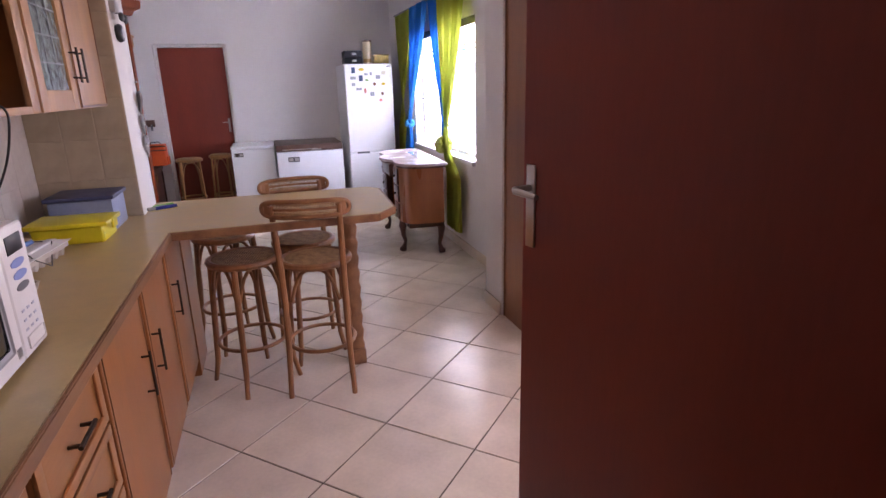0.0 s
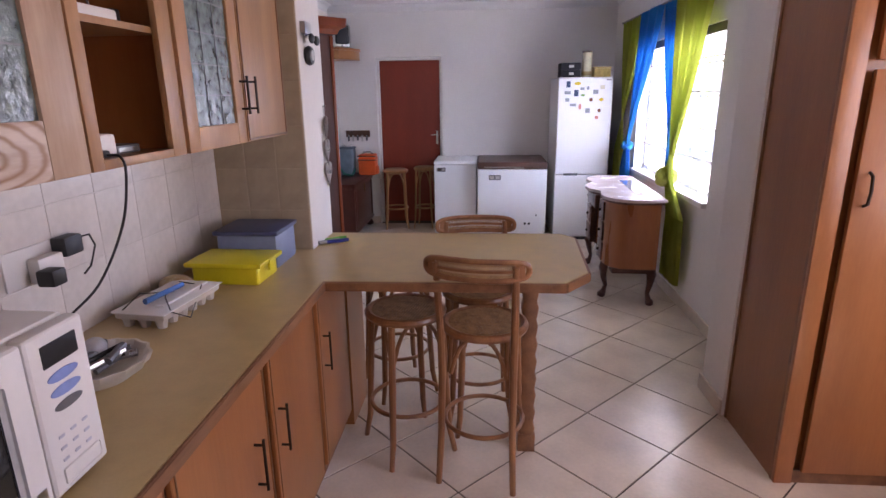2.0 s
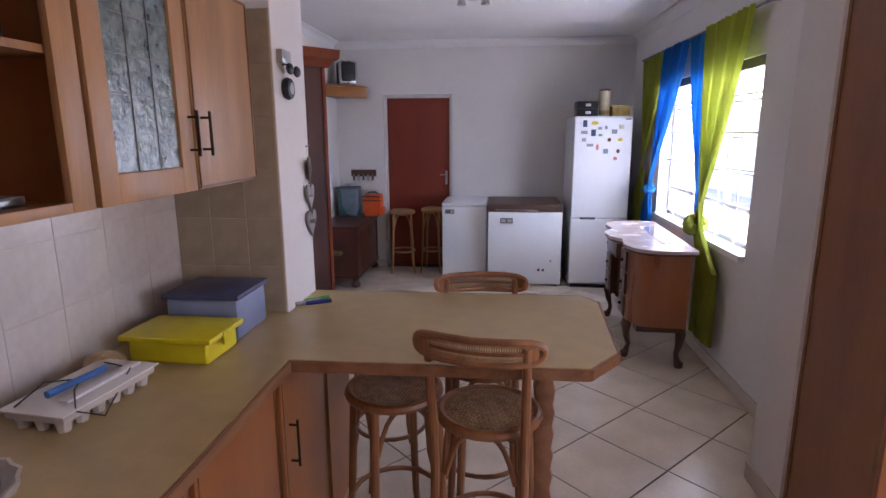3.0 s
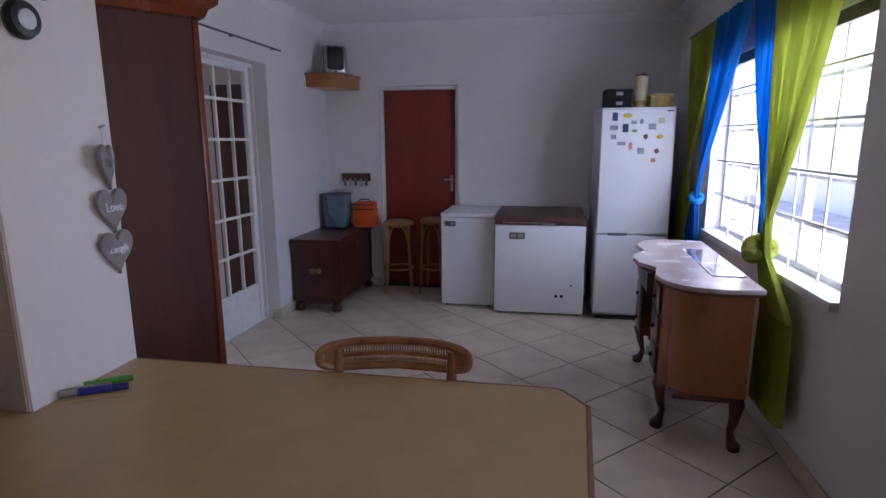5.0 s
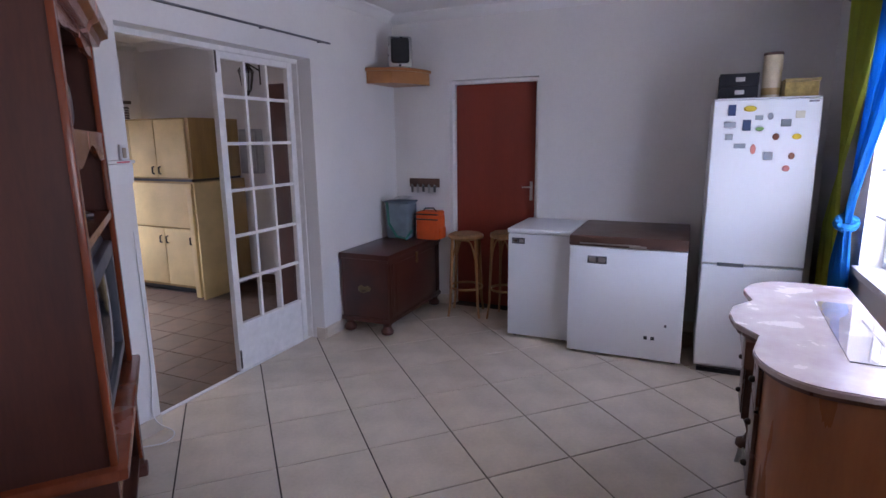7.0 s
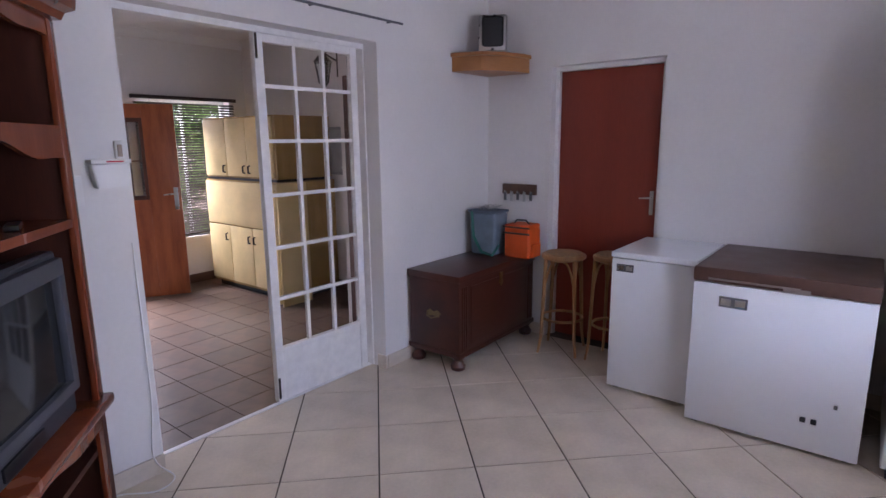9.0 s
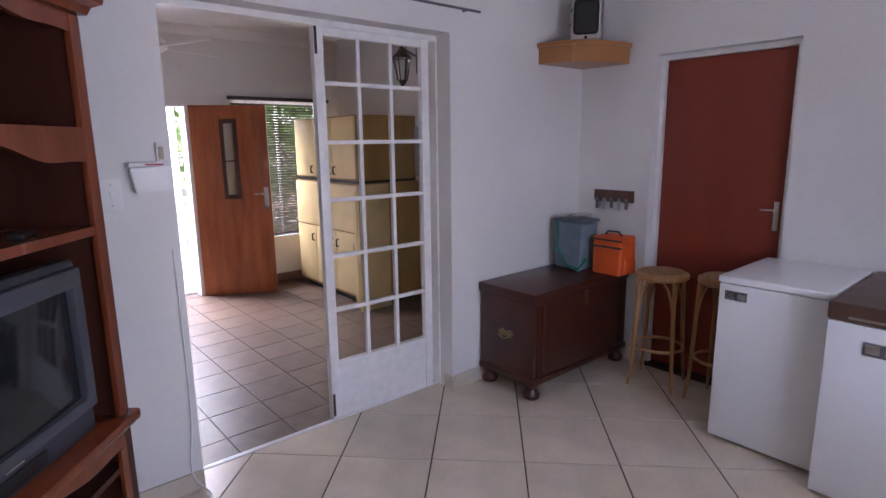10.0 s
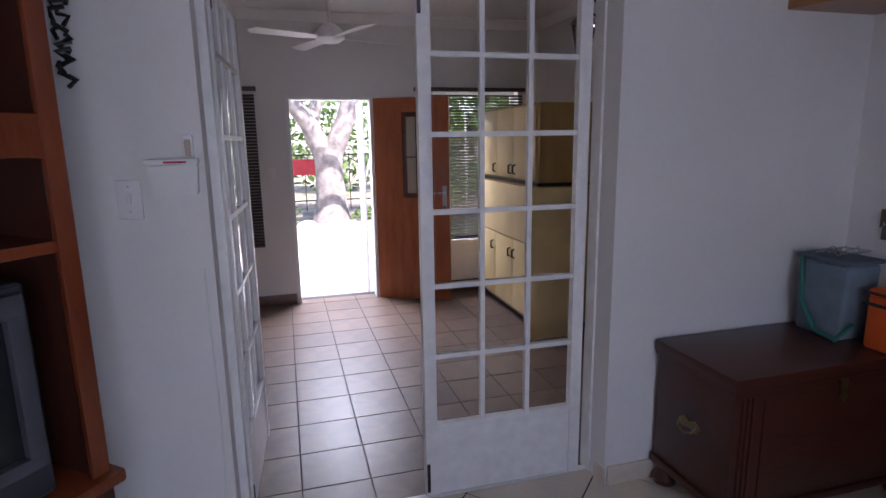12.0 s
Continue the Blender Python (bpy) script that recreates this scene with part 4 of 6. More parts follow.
for k in range(4):
    t = box(-0.02, 0.02, -0.001, 0.001, -0.05, 0.0)
    t.transform(pose(2.03 + 0.008 * k, 5.70 + 0.014 * k, 0.42 - 0.01 * k, 0, 25 - 15 * k, 60 + 20 * k))
    me = bpy.data.meshes.new("t")
    t.to_mesh(me)
    tb.from_mesh(me)
part("tags", tb, mat("paper_white", (0.7, 0.7, 0.66), 0.8), tag)

# television cabinet, set across the corner
TV = thing("tv_cabinet", "tall red-brown wooden display cabinet standing across the corner", "cabinet")
A, B = Vector((0.245, 4.565, 0)), Vector((-0.50, 5.18, 0))
W = (B - A).length
TV.matrix_world = Matrix.Translation(A) @ Matrix(((B - A).normalized().to_tuple() + (0,), (*(Vector((0, 0, 1)).cross((B - A).normalized()) * -1).to_tuple(), 0), (0, 0, 1, 0), (0, 0, 0, 1))).transposed()
# local x runs along the front, local y goes out into the room
DP, HW = 0.38, 1.985


def tvp(name, b, m_=None, label=""):
    return part(name, b, m_ or M_TVC, TV, label)


tvp("side_panel", box(0.0, 0.03, -DP, 0.0, 0.575, HW - 0.06))
tvp("side_panel", box(W - 0.03, W, -DP, 0.0, 0.575, HW - 0.06))
tvp("front_stile", box(-0.006, 0.045, 0.0005, 0.022, 0.575, HW - 0.06, 0.004), M_TVCE)
tvp("front_stile", box(W - 0.045, W + 0.006, 0.0005, 0.022, 0.575, HW - 0.06, 0.004), M_TVCE)
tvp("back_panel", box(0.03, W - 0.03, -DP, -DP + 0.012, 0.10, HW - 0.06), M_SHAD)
tvp("base_side", box(-0.012, 0.022, -DP, 0.015, 0.0, 0.535))
tvp("base_side", box(W - 0.022, W + 0.012, -DP, 0.015, 0.0, 0.535))
tvp("waist_moulding", box(-0.035, W + 0.035, -DP, 0.05, 0.535, 0.575, 0.012), M_TVCE)
tvp("base_top", box(0.022, W - 0.022, -DP + 0.012, 0.012, 0.515, 0.5345))
for z in (0.10, 0.385):
    tvp("shelf", box(0.0225, W - 0.0225, -DP + 0.013, 0.0, z - 0.022, z))


def valance(z_top, depth, y0=0.0, y1=0.018, x0=0.045, x1=None, wave=0.5):
    x1 = x1 or W - 0.045
    n = 24
    pts = [(x0, z_top), (x1, z_top)]
    for i in range(n + 1):
        u = 1 - i / n
        s_ = abs(2 * u - 1)
        z = z_top - depth * (0.45 + 0.55 * (0.5 - 0.5 * math.cos(math.pi * min(1, s_ * 1.35)))) - 0.008 * math.sin(u * math.tau * 3) * wave
        pts.append((x0 + (x1 - x0) * u, z))
    return prism(pts, y0, y1, axis="y")


tvp("valance", valance(HW - 0.055, 0.06), M_TVCE)
tvp("shelf", box(0.0305, W - 0.0305, -DP + 0.013, -0.002, 1.558, 1.58))
tvp("valance", valance(1.58, 0.11), M_TVCE)
tvp("shelf", box(0.0305, W - 0.0305, -DP + 0.013, 0.016, 1.23, 1.26), M_TVCE)
tvp("valance", valance(0.5145, 0.06, 0.0, 0.014, 0.022, W - 0.022), M_TVCE)
tvp("base_stile", box(0.0225, 0.06, 0.0001, 0.0145, 0.1, 0.455), M_TVCE)
tvp("base_stile", box(W - 0.06, W - 0.0225, 0.0001, 0.0145, 0.1, 0.455), M_TVCE)
cr = [(0.0, HW - 0.06), (0.02, HW - 0.055), (0.03, HW - 0.03), (0.055, HW - 0.015), (0.06, HW + 0.03), (0.0, HW + 0.03)]
crn = bmesh.new()
corners = [((0, -DP), (-1, 0)), ((0, 0.022), (-1, 1)), ((W, 0.022), (1, 1)), ((W, -DP), (1, 0))]
rows = [[crn.verts.new((c[0] + d[0] * o, c[1] + d[1] * o, z)) for o, z in cr] for c, d in corners]
for u, v in zip(rows, rows[1:]):
    for i in range(len(cr)):
        crn.faces.new((u[i], u[(i + 1) % 6], v[(i + 1) % 6], v[i]))
crn.faces.new(rows[0])
crn.faces.new(rows[-1][::-1])
tvp("crown_moulding", crn, M_TVCE)
tvp("top_board", box(-0.01, W + 0.01, -DP, 0.02, HW - 0.058, HW - 0.03))
for x in (0.01, W - 0.03):
    tvp("foot", box(x - 0.03, x + 0.05, -0.05, 0.03, 0.0, 0.05, 0.012))

tvset = thing("television", "old grey tube television with a dark screen in the cabinet", "television", TV.matrix_world @ pose(W / 2, -0.02, 0.576) @ Matrix.Diagonal((1, 1, 1.115, 1)))
gm = mat("tv_case_grey", (0.05, 0.052, 0.062), 0.4, var=0.08)
part("case", box(-0.37, 0.37, -0.06, 0.0, 0.0, 0.53, 0.02, 3), gm, tvset)
bk_ = box(-0.30, 0.30, -0.33, -0.0605, 0.03, 0.47, 0.04, 3)
part("tube_housing", bk_, M_BLACK, tvset)
fr = bmesh.new()
for a in ((-0.345, 0.345, 0.455, 0.51), (-0.345, 0.345, 0.09, 0.125)):
    bm_box(fr, a[0], a[1], -0.002, 0.03, a[2], a[3], 0.008)
for a in ((-0.345, -0.30), (0.30, 0.345)):
    bm_box(fr, a[0], a[1], -0.002, 0.03, 0.12, 0.46, 0.008)
part("bezel", fr, mat("tv_bezel_silver", (0.075, 0.08, 0.095), 0.35), tvset)
scr = bmesh.new()
n = 10
g = [[scr.verts.new((-0.302 + 0.604 * i / n, 0.004 + 0.02 * (1 - (2 * i / n - 1) ** 2) * (1 - 0.5 * (2 * j / n - 1) ** 2), 0.12 + 0.342 * j / n)) for j in range(n + 1)] for i in range(n + 1)]
for i in range(n):
    for j in range(n):
        scr.faces.new((g[i][j], g[i + 1][j], g[i + 1][j + 1], g[i][j + 1]))
part("screen", scr, M_SCREEN, tvset, "dark curved screen")
part("control_panel", box(-0.12, 0.12, -0.002, 0.008, 0.02, 0.06, 0.004), M_BLACK, tvset)
part("logo_bar", box(-0.035, 0.035, 0.0, 0.003, 0.07, 0.08, 0.001), M_METAL, tvset)

clock = thing("speaker_disc", "round black loudspeaker on the cabinet's upper shelf", "speaker", TV.matrix_world @ pose(0.58, -0.10, 1.581) @ Matrix.Diagonal((0.8, 1, 0.8, 1)))
b = lathe([(0.11, 0), (0.115, 0.03), (0.10, 0.05), (0.05, 0.055)], 28)
b.transform(pose(0, 0, 0.116, -90))
part("body", b, M_BLACK, clock)
b = lathe([(0.095, 0.0), (0.10, 0.006), (0.092, 0.010)], 28)
b.transform(pose(0, 0.05, 0.116, -90))
part("rim", b, M_GREY, clock)
part("stand", box(-0.05, 0.05, -0.03, 0.06, 0, 0.012, 0.003), M_BLACK, clock)
hifi = thing("stereo_unit", "black stacked hi-fi unit on the middle shelf", "stereo", TV.matrix_world @ pose(0.30, -0.16, 1.261))
for k in range(3):
    part("tier", box(-0.14, 0.14, -0.13, 0.13, k * 0.07, k * 0.07 + 0.066, 0.006), M_BLACK, hifi)
    part("display", box(-0.10, 0.04, 0.13, 0.133, k * 0.07 + 0.03, k * 0.07 + 0.045), M_SCREEN, hifi)
    part("knob", ball(0.013, (0.09, 0.133, k * 0.07 + 0.033), (1, 0.5, 1)), M_METAL, hifi)
rem = solid("remote_control", box(-0.02, 0.02, -0.06, 0.06, 0, 0.018, 0.005), M_BLACK, "small black gadget lying on the cabinet shelf", "remote")
rem.matrix_world = TV.matrix_world @ pose(0.70, -0.06, 1.261, 0, 0, 70)
carve = thing("wall_ornament", "dark carved wooden ornament hanging beside the cabinet", "ornament")
cb = bmesh.new()
random.seed(9)
for k in range(18):
    z = 1.67 + k * 0.019
    tube(cb, [(XW + 0.015, 5.155 + 0.02 * math.sin(k * 1.7), z), (XW + 0.035, 5.155 + 0.03 * math.cos(k * 2.1), z + 0.02), (XW + 0.02, 5.16 - 0.02 * math.sin(k), z + 0.03)], 0.007, 6)
part("carving", cb, M_BLACK, carve)["kind"] = "stuff"

# wall fittings beside the opening
al = thing("alarm_panel", "white wall box with a red-marked top edge beside the glazed doors", "intercom")
part("case", prism([(5.352, 1.34), (5.338, 1.435), (5.483, 1.44), (5.478, 1.345)], XW, XW + 0.045, 0.004, "x"), M_PLAST, al)
part("lid", box(XW, XW + 0.055, 5.333, 5.487, 1.44, 1.456, 0.003), M_PLAST, al)
part("marks", box(XW + 0.0545, XW + 0.057, 5.39, 5.455, 1.444, 1.450), mat("marks_red", (0.5, 0.02, 0.05)), al, "row of small red marks")
rs = thing("remote_holder", "small clear and white remote holder on the wall", "holder")
part("holder", box(XW, XW + 0.02, 5.443, 5.473, 1.455, 1.53, 0.004), M_PLAST, rs)
part("remote", box(XW + 0.02, XW + 0.028, 5.449, 5.467, 1.465, 1.515, 0.003), mat("remote_beige", (0.5, 0.4, 0.3)), rs)
lsw = thing("light_switch", "white plastic light switch on the wall", "switch")
part("plate", box(XW, XW + 0.008, 5.238, 5.31, 1.272, 1.395, 0.003), M_PLAST, lsw)
part("rocker", box(XW + 0.008, XW + 0.013, 5.267, 5.281, 1.32, 1.352, 0.002), M_PLAST, lsw)
for z in (1.295, 1.375):
    part("screw", ball(0.003, (XW + 0.008, 5.274, z)), M_METAL, lsw)
cable = solid("cable", tube(bmesh.new(), smooth([(XW + 0.006, 5.47, 1.1), (XW + 0.006, 5.472, 0.4), (XW + 0.012, 5.45, 0.10), (XW + 0.09, 5.50, 0.006), (XW + 0.14, 5.40, 0.006), (XW + 0.05, 5.3, 0.006), (XW + 0.02, 5.25, 0.006)]), 0.0035, 6), M_PLAST, "thin white cable loose along the floor", "cable")

# ---- kitchen ----
CT = 0.915


def bar_handle(parent, x, y, z, length=0.13, out=0.028, axis="z"):
    b = bmesh.new()
    if axis == "z":
        tube(b, [(x + out, y, z - length / 2 - 0.018), (x + out, y, z + length / 2 + 0.018)], [0.0045, 0.0045], 8)
        for dz in (-length / 2, length / 2):
            tube(b, [(x, y, z + dz), (x + out, y, z + dz)], 0.004, 6)
    else:
        tube(b, [(x + out, y - length / 2 - 0.012, z), (x + out, y + length / 2 + 0.012, z)], 0.0055, 8)
        for dy in (-length / 2, length / 2):
            tube(b, [(x, y + dy, z), (x + out, y + dy, z)], 0.005, 6)
    return part("handle", b, M_BRONZE, parent, "dark bronze bar handle")


wt = thing("worktop", "cream laminate L-shaped worktop with brown wooden edging", "countertop")
o = 0.012
outline = [(XK, 0.90), (0.53 - o, 0.90), (0.53 - o, 3.23 + o), (1.435, 3.24 + o), (1.55 - o, 3.385), (1.58 - o, 3.93), (1.51, 4.02 - o), (0.35, 4.02 - o), (0.35, 3.69), (XK, 3.69)]
part("laminate", prism(outline, CT - 0.03, CT), M_TOP, wt)
edge = [(0.53 - o, 0.90), (0.53 - o, 3.23 + o), (1.435, 3.24 + o), (1.55 - o, 3.385), (1.58 - o, 3.93), (1.51, 4.02 - o), (0.35, 4.02 - o)]
eb = bmesh.new()
for p, q in zip(edge, edge[1:]):
    d = (Vector(q) - Vector(p)).normalized()
    nrm = Vector((d.y, -d.x))
    t = prism([tuple(Vector(p)), tuple(Vector(q)), tuple(Vector(q) + nrm * o + d * 0.005), tuple(Vector(p) + nrm * o - d * 0.005)], CT - 0.038, CT - 0.001, 0.003)
    me = bpy.data.meshes.new("t")
    t.to_mesh(me)
    eb.from_mesh(me)
    bpy.data.meshes.remove(me)
part("edging", eb, M_EDGE, wt, "brown wooden edging")
lg = thing("counter_leg", "rough turned square wooden post with a foot block under the counter", "table leg")
lb = bmesh.new()
prof = []
for i in range(29):
    z = 0.09 + (CT - 0.04 - 0.09) * i / 28
    prof.append((z, 0.031 + 0.004 * math.sin(i * 2.1)))
rows = [[lb.verts.new((1.33 + sx * w, 3.555 + sy * w, z)) for sx, sy in ((-1, -1), (-0.75, -1.1), (0.75, -1.1), (1, -1), (1.1, -0.75), (1.1, 0.75), (1, 1), (0.75, 1.1), (-0.75, 1.1), (-1, 1), (-1.1, 0.75), (-1.1, -0.75))] for z, w in prof]
for u, v in zip(rows, rows[1:]):
    for k in range(12):
        lb.faces.new((u[k], u[(k + 1) % 12], v[(k + 1) % 12], v[k]))
lb.faces.new(rows[0][::-1])
lb.faces.new(rows[-1])
part("post", lb, M_EDGE, lg)
part("foot_block", box(1.29, 1.37, 3.515, 3.595, 0, 0.09, 0.006), M_EDGE, lg)

BX = 0.46


def base_unit(y0, y1, kind, handle_y, hz=0.58):
    s = thing("base_cabinet", "varnished pine kitchen base cabinet with a %s under the worktop" % ("single door" if kind == "door" else "drawer stack"), "cabinet", group="kitchen base cabinets")
    part("carcass", box(XK + 0.002, BX, y0 + 0.001, y1 - 0.001, 0.085, CT - 0.039), M_PINE, s)
    part("plinth", box(XK + 0.002, BX - 0.015, y0 + 0.001, y1 - 0.001, 0.0, 0.0845), M_EDGE, s)
    part("face_frame", box(BX + 0.0005, BX + 0.008, y0 + 0.001, y0 + 0.03, 0.085, CT - 0.039), M_EDGE, s)
    part("face_frame", box(BX + 0.0005, BX + 0.008, y1 - 0.03, y1 - 0.001, 0.085, CT - 0.039), M_EDGE, s)
    if kind == "door":
        a, b, c, d = y0 + 0.02, y1 - 0.02, 0.10, CT - 0.06
        part("door", box(BX + 0.009, BX + 0.027, a, b, c, d, 0.006, 3), M_PINE, s)
        part("bead", box(BX + 0.027, BX + 0.031, a + 0.012, b - 0.012, d - 0.016, d - 0.010, 0.002), M_EDGE, s)
        for yy in (a + 0.010, b - 0.014):
            part("bead", box(BX + 0.027, BX + 0.0305, yy, yy + 0.005, c + 0.01, d - 0.0165, 0.002), M_EDGE, s)
        bar_handle(s, BX + 0.027, handle_y, hz)
    else:
        n = 4
        for k in range(n):
            z1 = CT - 0.06 - k * 0.195
            z0 = z1 - 0.185
            part("drawer", box(BX + 0.009, BX + 0.025, y0 + 0.02, y1 - 0.02, z0, z1, 0.005), M_PINEH, s)
            fr = bmesh.new()
            for q in ((y0 + 0.02, y1 - 0.02, z1 - 0.03, z1), (y0 + 0.02, y1 - 0.02, z0, z0 + 0.03)):
                bm_box(fr, BX + 0.0255, BX + 0.033, *q, 0.003)
            for q in ((y0 + 0.02, y0 + 0.055), (y1 - 0.055, y1 - 0.02)):
                bm_box(fr, BX + 0.0255, BX + 0.0325, *q, z0 + 0.028, z1 - 0.028, 0.003)
            part("drawer_frame", fr, M_PINEH, s)
            bar_handle(s, BX + 0.027, (y0 + y1) / 2, (z0 + z1) / 2, 0.09, axis="y")


base_unit(0.92, 1.30, "drawers", 0)
base_unit(1.30, 1.72, "drawers", 0)
base_unit(1.72, 2.19, "drawers", 0)
base_unit(2.19, 2.72, "door", 2.595)
base_unit(2.72, 3.215, "door", 2.785)
base_unit(3.215, 3.685, "door", 3.29, 0.60)
en = solid("end_panel", box(0.352, BX + 0.028, 3.69, 4.0, 0.0, CT - 0.039), M_PINE, "pine end panel closing the base cabinets under the worktop", "panel")

UX, UZ0, UZ1 = 0.275, 1.44, 2.03


def door_panel(parent, y0, y1, z0, z1, material, raised=True):
    part("door", box(UX + 0.001, UX + 0.02, y0, y1, z0, z1, 0.004), material, parent)
    if raised:
        fr = bmesh.new()
        w = 0.008
        for q in ((y0 + 0.004, y1 - 0.004, z1 - w - 0.004, z1 - 0.004), (y0 + 0.004, y1 - 0.004, z0 + 0.004, z0 + w + 0.004)):
            bm_box(fr, UX + 0.02, UX + 0.0245, *q, 0.002)
        for q in ((y0 + 0.004, y0 + w + 0.004), (y1 - w - 0.004, y1 - 0.004)):
            bm_box(fr, UX + 0.02, UX + 0.0243, *q, z0 + 0.012, z1 - 0.012, 0.002)
        part("edge_bead", fr, M_EDGE, parent, "dark beaded edge")


def leaded_door(parent, y0, y1, z0, z1, cols, rws, bottom=0.085, side=0.075, handle=None, ringed=False):
    mb, ms = (M_PALER, M_PALEW) if ringed else (M_PALE, M_PALE)
    part("door_stile", box(UX + 0.001, UX + 0.021, y0, y0 + side, z0, z1, 0.003), ms, parent)
    part("door_stile", box(UX + 0.001, UX + 0.021, y1 - side, y1, z0, z1, 0.003), ms, parent)
    part("door_rail", box(UX + 0.0015, UX + 0.0205, y0 + side, y1 - side, z0, z0 + bottom, 0.003), mb, parent)
    part("door_rail", box(UX + 0.0015, UX + 0.0205, y0 + side, y1 - side, z1 - 0.07, z1, 0.003), M_PALE, parent)
    part("glass_panel", box(UX + 0.008, UX + 0.012, y0 + side, y1 - side, z0 + bottom, z1 - 0.07), M_GLASSF, parent, "rippled leaded glass")
    for i in range(1, cols):
        y = y0 + side + (y1 - y0 - 2 * side) * i / cols
        part("lead_strip", box(UX + 0.0125, UX + 0.0145, y - 0.002, y + 0.002, z0 + bottom, z1 - 0.07), M_GREY, parent)
    for j in range(1, rws):
        z = z0 + bottom + (z1 - z0 - bottom - 0.07) * j / rws
        part("lead_strip", box(UX + 0.0125, UX + 0.0142, y0 + side, y1 - side, z - 0.002, z + 0.002), M_GREY, parent)
    if handle:
        bar_handle(parent, UX + 0.02, handle, z0 + 0.16, 0.09)


def carcass(s, y0, y1, material=None, shelf=(1.75,)):
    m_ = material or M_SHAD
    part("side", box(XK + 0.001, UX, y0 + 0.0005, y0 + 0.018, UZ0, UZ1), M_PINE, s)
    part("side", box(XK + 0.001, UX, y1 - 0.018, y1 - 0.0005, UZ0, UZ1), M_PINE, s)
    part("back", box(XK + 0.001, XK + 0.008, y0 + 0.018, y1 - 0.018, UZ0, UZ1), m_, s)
    part("bottom", box(XK + 0.008, UX, y0 + 0.018, y1 - 0.018, UZ0, UZ0 + 0.018), M_PINEH, s)
    part("top", box(XK + 0.008, UX, y0 + 0.018, y1 - 0.018, UZ1 - 0.018, UZ1), M_PINEH, s)
    for z in shelf:
        part("shelf", box(XK + 0.008, UX - 0.004, y0 + 0.018, y1 - 0.018, z - 0.016, z), M_PALE, s)


GW = "kitchen wall cabinets"
w1 = thing("wall_cabinet", "pale oak wall cabinet with leaded glass and solid doors", "cabinet", group=GW)
carcass(w1, 2.80, 3.62)
leaded_door(w1, 2.815, 3.21, UZ0, UZ1, 3, 5, 0.07, 0.065, handle=3.19)
door_panel(w1, 3.22, 3.61, UZ0, UZ1, M_PALE)
bar_handle(w1, UX + 0.02, 3.26, UZ0 + 0.16, 0.09)
w2 = thing("wall_cabinet", "open pine wall cabinet with a shelf of small devices", "cabinet", group=GW)
carcass(w2, 2.41, 2.80, shelf=(1.77,))
part("face_frame", box(UX + 0.0005, UX + 0.018, 2.411, 2.45, UZ0, UZ1, 0.002), M_PALE, w2)
part("face_frame", box(UX + 0.0005, UX + 0.018, 2.735, 2.80, UZ0, UZ1, 0.002), M_PALE, w2)
part("face_frame", box(UX + 0.0005, UX + 0.0175, 2.45, 2.735, UZ0, UZ0 + 0.022, 0.002), M_PALE, w2)
part("face_frame", box(UX + 0.0005, UX + 0.0175, 2.45, 2.735, UZ1 - 0.03, UZ1, 0.002), M_PALE, w2)
w3 = thing("wall_cabinet", "washed oak wall cabinet with wide leaded rippled glass doors", "cabinet", group=GW)
carcass(w3, 1.20, 2.41, shelf=(1.78,))
leaded_door(w3, 1.82, 2.40, UZ0, UZ1, 3, 3, 0.115, 0.105, ringed=True)
leaded_door(w3, 1.21, 1.81, UZ0, UZ1, 3, 3, 0.115, 0.105, ringed=True)
bar_handle(w3, UX + 0.02, 1.87, UZ0 + 0.17, 0.09)
tubb = thing("storage_tub", "dark blue plastic tub lying on top of the wall cabinets", "box")
part("body", box(0.0, 0.25, 3.30, 3.61, UZ1, UZ1 + 0.14, 0.015), mat("tub_royal", (0.02, 0.04, 0.25), 0.4), tubb)

# devices on the open shelf
r1 = thing("router", "white wireless router with stub antennas on the cabinet shelf", "router")
part("body", box(0.09, 0.24, 2.50, 2.66, 1.771, 1.80, 0.008), M_PLAST, r1)
for k in range(3):
    part("antenna", tube(bmesh.new(), [(0.10, 2.52 + k * 0.055, 1.80), (0.095, 2.52 + k * 0.055, 1.85)], 0.005, 8), M_PLAST, r1)
r2 = thing("network_box", "flat grey device with cables stacked on the cabinet shelf", "router")
part("body", box(0.03, 0.08, 2.46, 2.62, 1.771, 1.86, 0.006), M_GREY, r2)
part("cable", tube(bmesh.new(), [(0.08, 2.50, 1.85), (0.14, 2.52, 1.90), (0.2, 2.6, 1.87), (0.16, 2.68, 1.80), (0.14, 2.69, 1.775)], 0.003, 6), M_GREY, r2)
r3 = thing("phone_stand", "small dark gadget standing on the cabinet shelf", "gadget")
part("body", box(0.16, 0.21, 2.69, 2.72, 1.771, 1.81, 0.005), M_BLACK, r3)
a1 = thing("adapter", "white boxy power adapter with a black plug on the cabinet's floor", "adapter")
part("body", box(0.12, 0.26, 2.46, 2.55, UZ0 + 0.023, UZ0 + 0.075, 0.010), M_PLAST, a1)
part("plug", box(0.235, 0.275, 2.475, 2.50, UZ0 + 0.024, UZ0 + 0.04, 0.004), M_BLACK, a1)
c1 = solid("cable", tube(bmesh.new(), smooth([(0.27, 2.49, UZ0 + 0.03), (0.305, 2.49, UZ0 + 0.025), (0.31, 2.49, 1.42), (0.27, 2.505, 1.30), (0.18, 2.51, 1.15), (0.08, 2.49, 1.05), (0.04, 2.46, 0.96), (0.03, 2.42, CT + 0.006), (0.02, 2.3, CT + 0.006)]), 0.0032, 8), M_BLACK, "black cable looping down from the cabinet to the worktop", "cable")
a2 = thing("card_box", "small dark open box on the cabinet's floor", "box")
